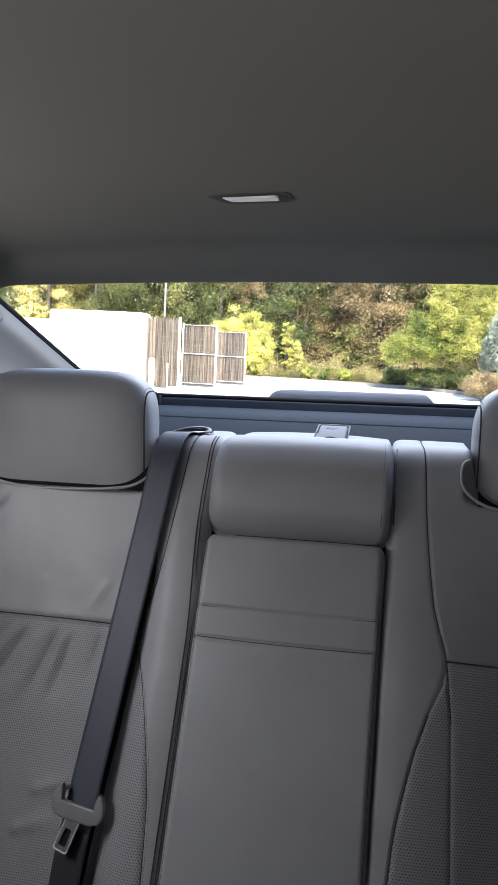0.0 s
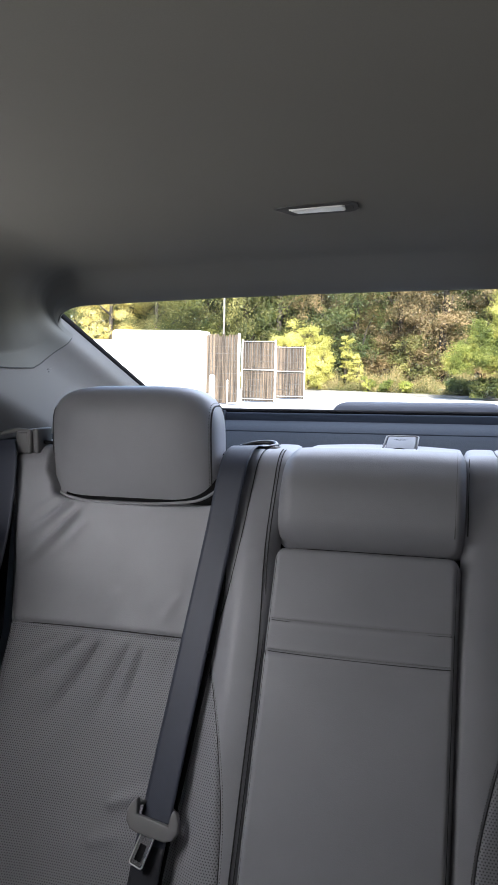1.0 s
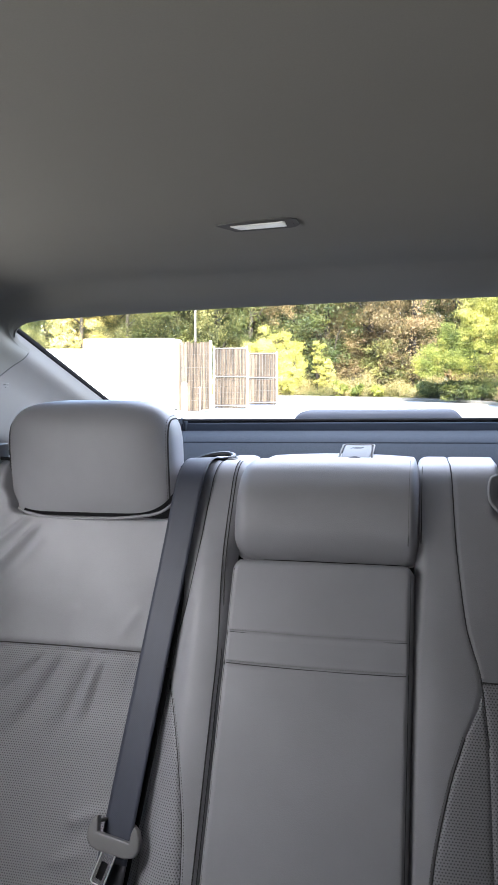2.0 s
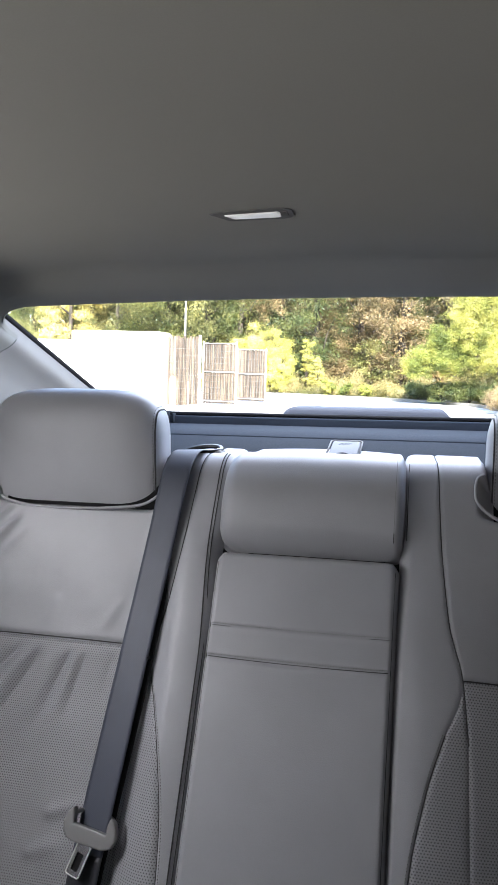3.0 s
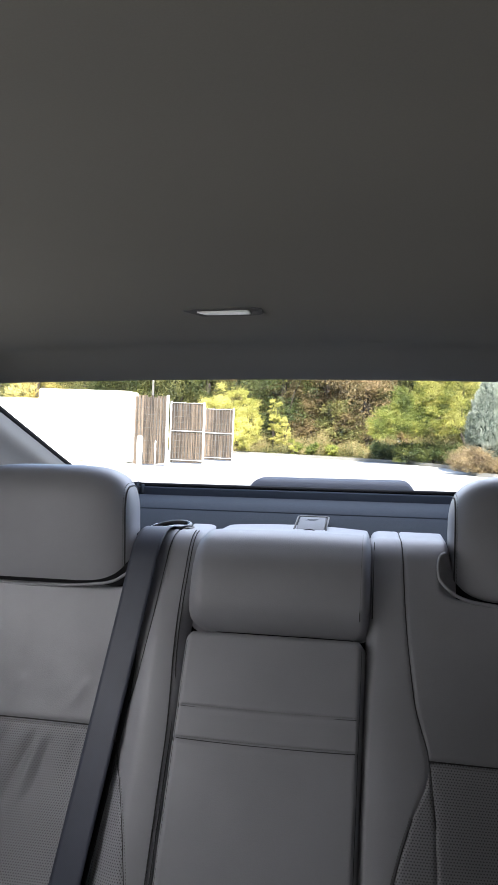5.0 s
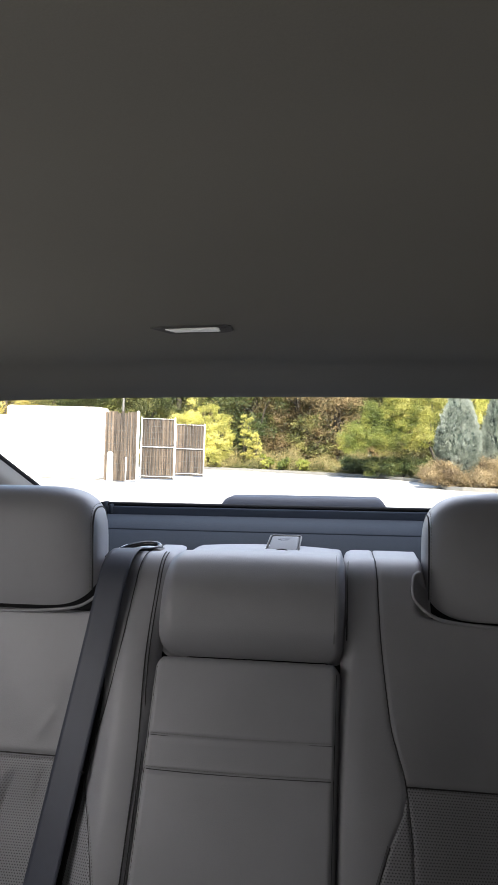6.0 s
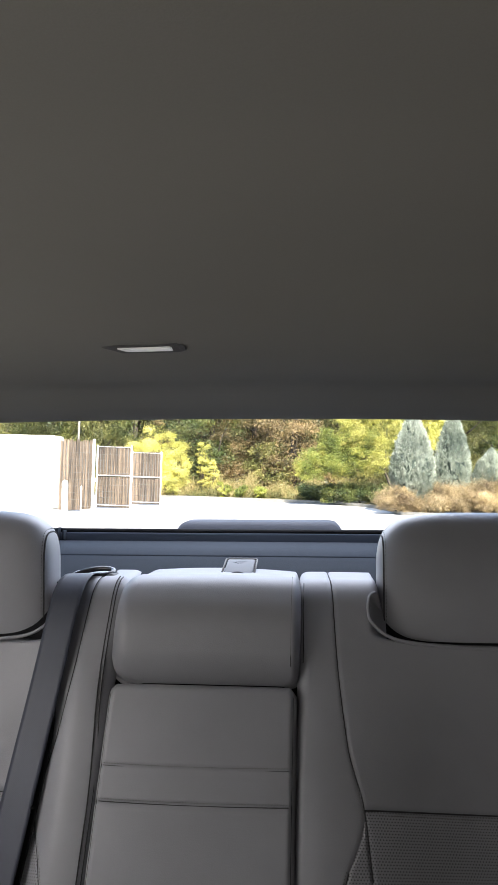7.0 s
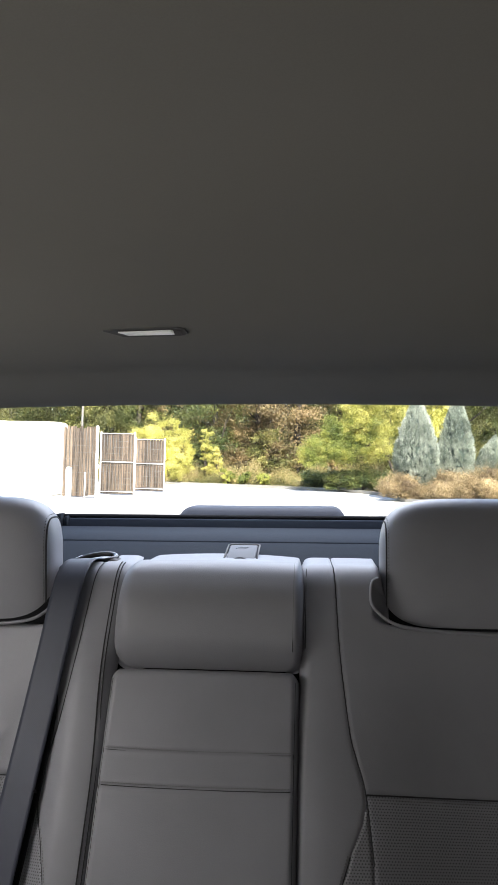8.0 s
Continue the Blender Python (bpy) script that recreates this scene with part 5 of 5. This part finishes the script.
spreading_tree("tree", "broad lime-green tree with low layered boughs over a leaning trunk", 21, (3.42, 28.4, 0.1), (3.15, 28.3, 1.35), (
    (LEAF_LIME, ((0.62, 27.9, 1.75, 0.80, 6500), (0.15, 27.7, 1.35, 0.50, 3000), (1.25, 28.3, 2.45, 0.72, 5500), (1.55, 27.9, 1.60, 0.72, 6000), (2.4, 28.9, 2.6, 0.75, 5000), (3.3, 29.2, 2.3, 0.65, 3500), (0.95, 28.2, 1.95, 0.70, 6000), (1.70, 27.9, 2.25, 0.80, 7500))),
    (LEAF_AMBER, ((1.95, 28.3, 3.25, 0.70, 4500), (2.60, 27.6, 1.75, 0.62, 4200), (3.20, 28.5, 3.15, 0.70, 3600), (2.3, 28.4, 4.0, 0.8, 4500), (3.3, 28.8, 4.1, 0.7, 3500), (2.65, 28.1, 2.45, 0.75, 6000), (1.9, 28.0, 2.75, 0.65, 5000)))), 0.062)
tree("yellow-green young tree with open crown", 22, 4.6, 1.1, 12000, LEAF_YELLOW, 0.07, 0.45, 60, place=pose(5.0, 30.0, 0.1))
for k, (x, y, wide, high) in enumerate(((1.2, 28.6, 0.7, 0.8), (2.2, 28.4, 0.8, 0.95), (3.2, 27.6, 0.7, 0.8), (0.3, 30.8, 0.7, 0.7), (4.3, 29.0, 1.1, 1.5), (6.3, 29.5, 1.3, 1.8))):
    shrub("dark green shrub under the trees", 60 + k, high, wide, 6000, LEAF_GREEN, 0.065, pose(x, y, 0.1), "shrub", "shrub")["group"] = "dark undergrowth"
# bright yellow bushes beyond the gates
for k, (x, y, wide, high, many) in enumerate(((-7.55, 32.4, 0.85, 2.75, 11000), (-6.85, 32.6, 0.92, 3.45, 14000), (-5.95, 32.3, 0.78, 2.85, 12000), (-6.35, 32.0, 0.6, 1.9, 7000), (-4.75, 32.7, 0.34, 2.85, 3400), (-4.25, 32.5, 0.36, 1.95, 3200), (-5.88, 31.7, 0.42, 0.95, 3200))):
    shrub("bright yellow-green bush beyond the gates", 70 + k, high, wide, many * 3 // 2, LEAF_YELLOW, 0.052, pose(x, y, 0.1), "bush", "bush", 0.5, 0, 60)["group"] = "yellow bushes"
for k, (x, y, wide, high) in enumerate(((-5.15, 33.2, 0.55, 2.0), (-4.6, 33.8, 0.6, 2.3), (-8.8, 33.6, 0.9, 2.2))):
    shrub("dark green shrub between yellow bushes", 85 + k, high, wide, 6000, LEAF_GREEN, 0.075, pose(x, y, 0.1), "shrub", "shrub")["group"] = "dark undergrowth"
for k, (x, y) in enumerate(((-3.55, 31.5), (-2.82, 31.5), (-1.9, 31.7))):
    shrub("small round green shrub at the kerb", 80 + k, 0.72 - 0.1 * k, 0.36, 1500, LEAF_LIME, 0.07, pose(x, y, 0.1), "shrub", "shrub", 0.6, 0, 24)["group"] = "small kerb shrubs"


def weeds():
    """Tall dry grass, seed heads and low weeds along the kerb."""
    rng = np.random.default_rng(5)

    def strewn(n):
        x = rng.uniform(-24, 9, n)
        y = 31.6 + rng.random(n) ** 1.2 * 3.8 + np.where(x > -1, -0.6, 0)
        keep = ~((x > 1.0) & (y < 30))
        x, y = x[keep], y[keep]
        rise = 0.55 + 0.25 * np.sin(x * 1.7 + 0.5) * np.cos(y * 2.1 + x * 0.6) + 0.2 * np.sin(x * 4.3)
        return x, y, rise * np.clip((y - 31.2) / 1.5, 0.45, 1.0)
    x, y, rise = strewn(34000)
    n = len(x)
    tall = (0.3 + 0.7 * rng.random(n)) * rise * 1.5
    pts = np.stack((x, y, 0.1 + tall * 0.5), axis=1)
    ways = np.stack((rng.normal(size=n) * 0.4, rng.normal(size=n) * 0.4, np.ones(n)), axis=1)
    ob = leaves("weeds", pts, ways, tall, STRAW, None, rng, 0.03)
    tagged(ob, "tall dry straw-coloured grass and weeds along the kerb", "grass", kind="stuff")
    x, y, rise = strewn(60000)
    n = len(x)
    pts = np.stack((x, y, 0.12 + 1.45 * rise * rng.random(n) ** 0.8), axis=1)
    ob = leaves("seed_heads", pts, rng.normal(size=(n, 3)), 0.06 * (0.6 + 0.8 * rng.random(n)), STRAW, None, rng, 0.4)
    tagged(ob, "straw-coloured seed heads and dry leaves among weeds", "grass", kind="stuff")
    x, y, rise = strewn(34000)
    n = len(x)
    pts = np.stack((x, y, 0.12 + 1.1 * rise * rng.random(n) ** 1.4), axis=1)
    ob = leaves("weed_leaves", pts, rng.normal(size=(n, 3)), 0.075 * (0.6 + 0.8 * rng.random(n)), LEAF_OLIVE, None, rng)
    tagged(ob, "low olive green weeds among dry grass", "weeds", kind="stuff")


weeds()

# undergrowth before the trees
UNDER = [shrub("olive green undergrowth at the wood's edge", 90, 2.3, 1.2, 7000, LEAF_OLIVE, 0.085, pose(-9.0, 34.2, 0.1), "undergrowth", "shrub", 0.6, 0, 80),
         shrub("russet brown undergrowth at the wood's edge", 91, 2.4, 1.2, 7000, LEAF_RUSSET, 0.085, pose(-1.2, 34.4, 0.1), "undergrowth", "shrub", 0.6, 0, 80)]
spread = random.Random(8)
for k in range(14):
    x = -21 + 2.1 * k + spread.uniform(-0.5, 0.5)
    ob = copy_thing(UNDER[1 if x > -6 and k % 3 else 0], pose(x, 34.6 + spread.uniform(-0.6, 0.8), 0.1, 0, 0, spread.uniform(0, 360)) @ Matrix.Scale(spread.uniform(0.8, 1.25), 4))
    ob["group"] = "undergrowth"

# the woods: a few kinds of tree, planted in three ragged rows
KINDS = {
    "g": tree("dense dark green woodland tree", 101, 9.0, 2.4, 34000, LEAF_GREEN, 0.085, 0.06, 150, place=pose(-11.5, 38, 0.1)),
    "o": tree("olive green woodland tree turning yellow", 102, 8.5, 2.3, 33000, LEAF_OLIVE, 0.085, 0.06, 140, place=pose(-14.6, 37, 0.1)),
    "r": tree("russet brown woodland tree in autumn leaf", 103, 9.0, 2.2, 33000, LEAF_RUSSET, 0.08, 0.05, 140, place=pose(-3.9, 37, 0.1)),
    "y": tree("golden yellow slender tree in autumn leaf", 104, 7.5, 1.5, 14000, LEAF_GOLD, 0.08, 0.10, 80, place=pose(-17.6, 34.5, 0.1)),
}
ROWS = ((36.0, "oyogogrgrrgogogo", -21.5, 2.15), (40.5, "gogoggogrgrgrogogog", -25.5, 2.2), (45.5, "gogggrggogg", -30.0, 4.4))
rng = random.Random(4)
for y, kinds, x, gap in ROWS:
    for k in kinds:
        x += gap * rng.uniform(0.85, 1.15)
        s = rng.uniform(0.85, 1.15)
        ob = copy_thing(KINDS[k], pose(x, y + rng.uniform(-1.2, 1.2), 0.1, 0, 0, rng.uniform(0, 360)) @ Matrix.Diagonal((s, s, s * rng.uniform(0.9, 1.1), 1)))
        ob["group"] = "woodland trees"


def far_woods():
    rng = np.random.default_rng(9)
    n = 40000
    x = rng.uniform(-48, 30, n)
    top = 9.5 + 1.5 * np.sin(x * 0.9) + 1.0 * np.sin(x * 2.3 + 1)
    z = top * rng.random(n) ** 0.9
    y = 50 + rng.normal(size=n) * 1.0 + 0.25 * np.sin(x * 1.4) * 4
    ob = leaves("far_woods", np.stack((x, y, z), axis=1), rng.normal(size=(n, 3)), 0.42 * (0.6 + 0.8 * rng.random(n)), LEAF_GREEN, None, rng)
    tagged(ob, "dense dark green wood in the distance", "woods", kind="stuff")


far_woods()
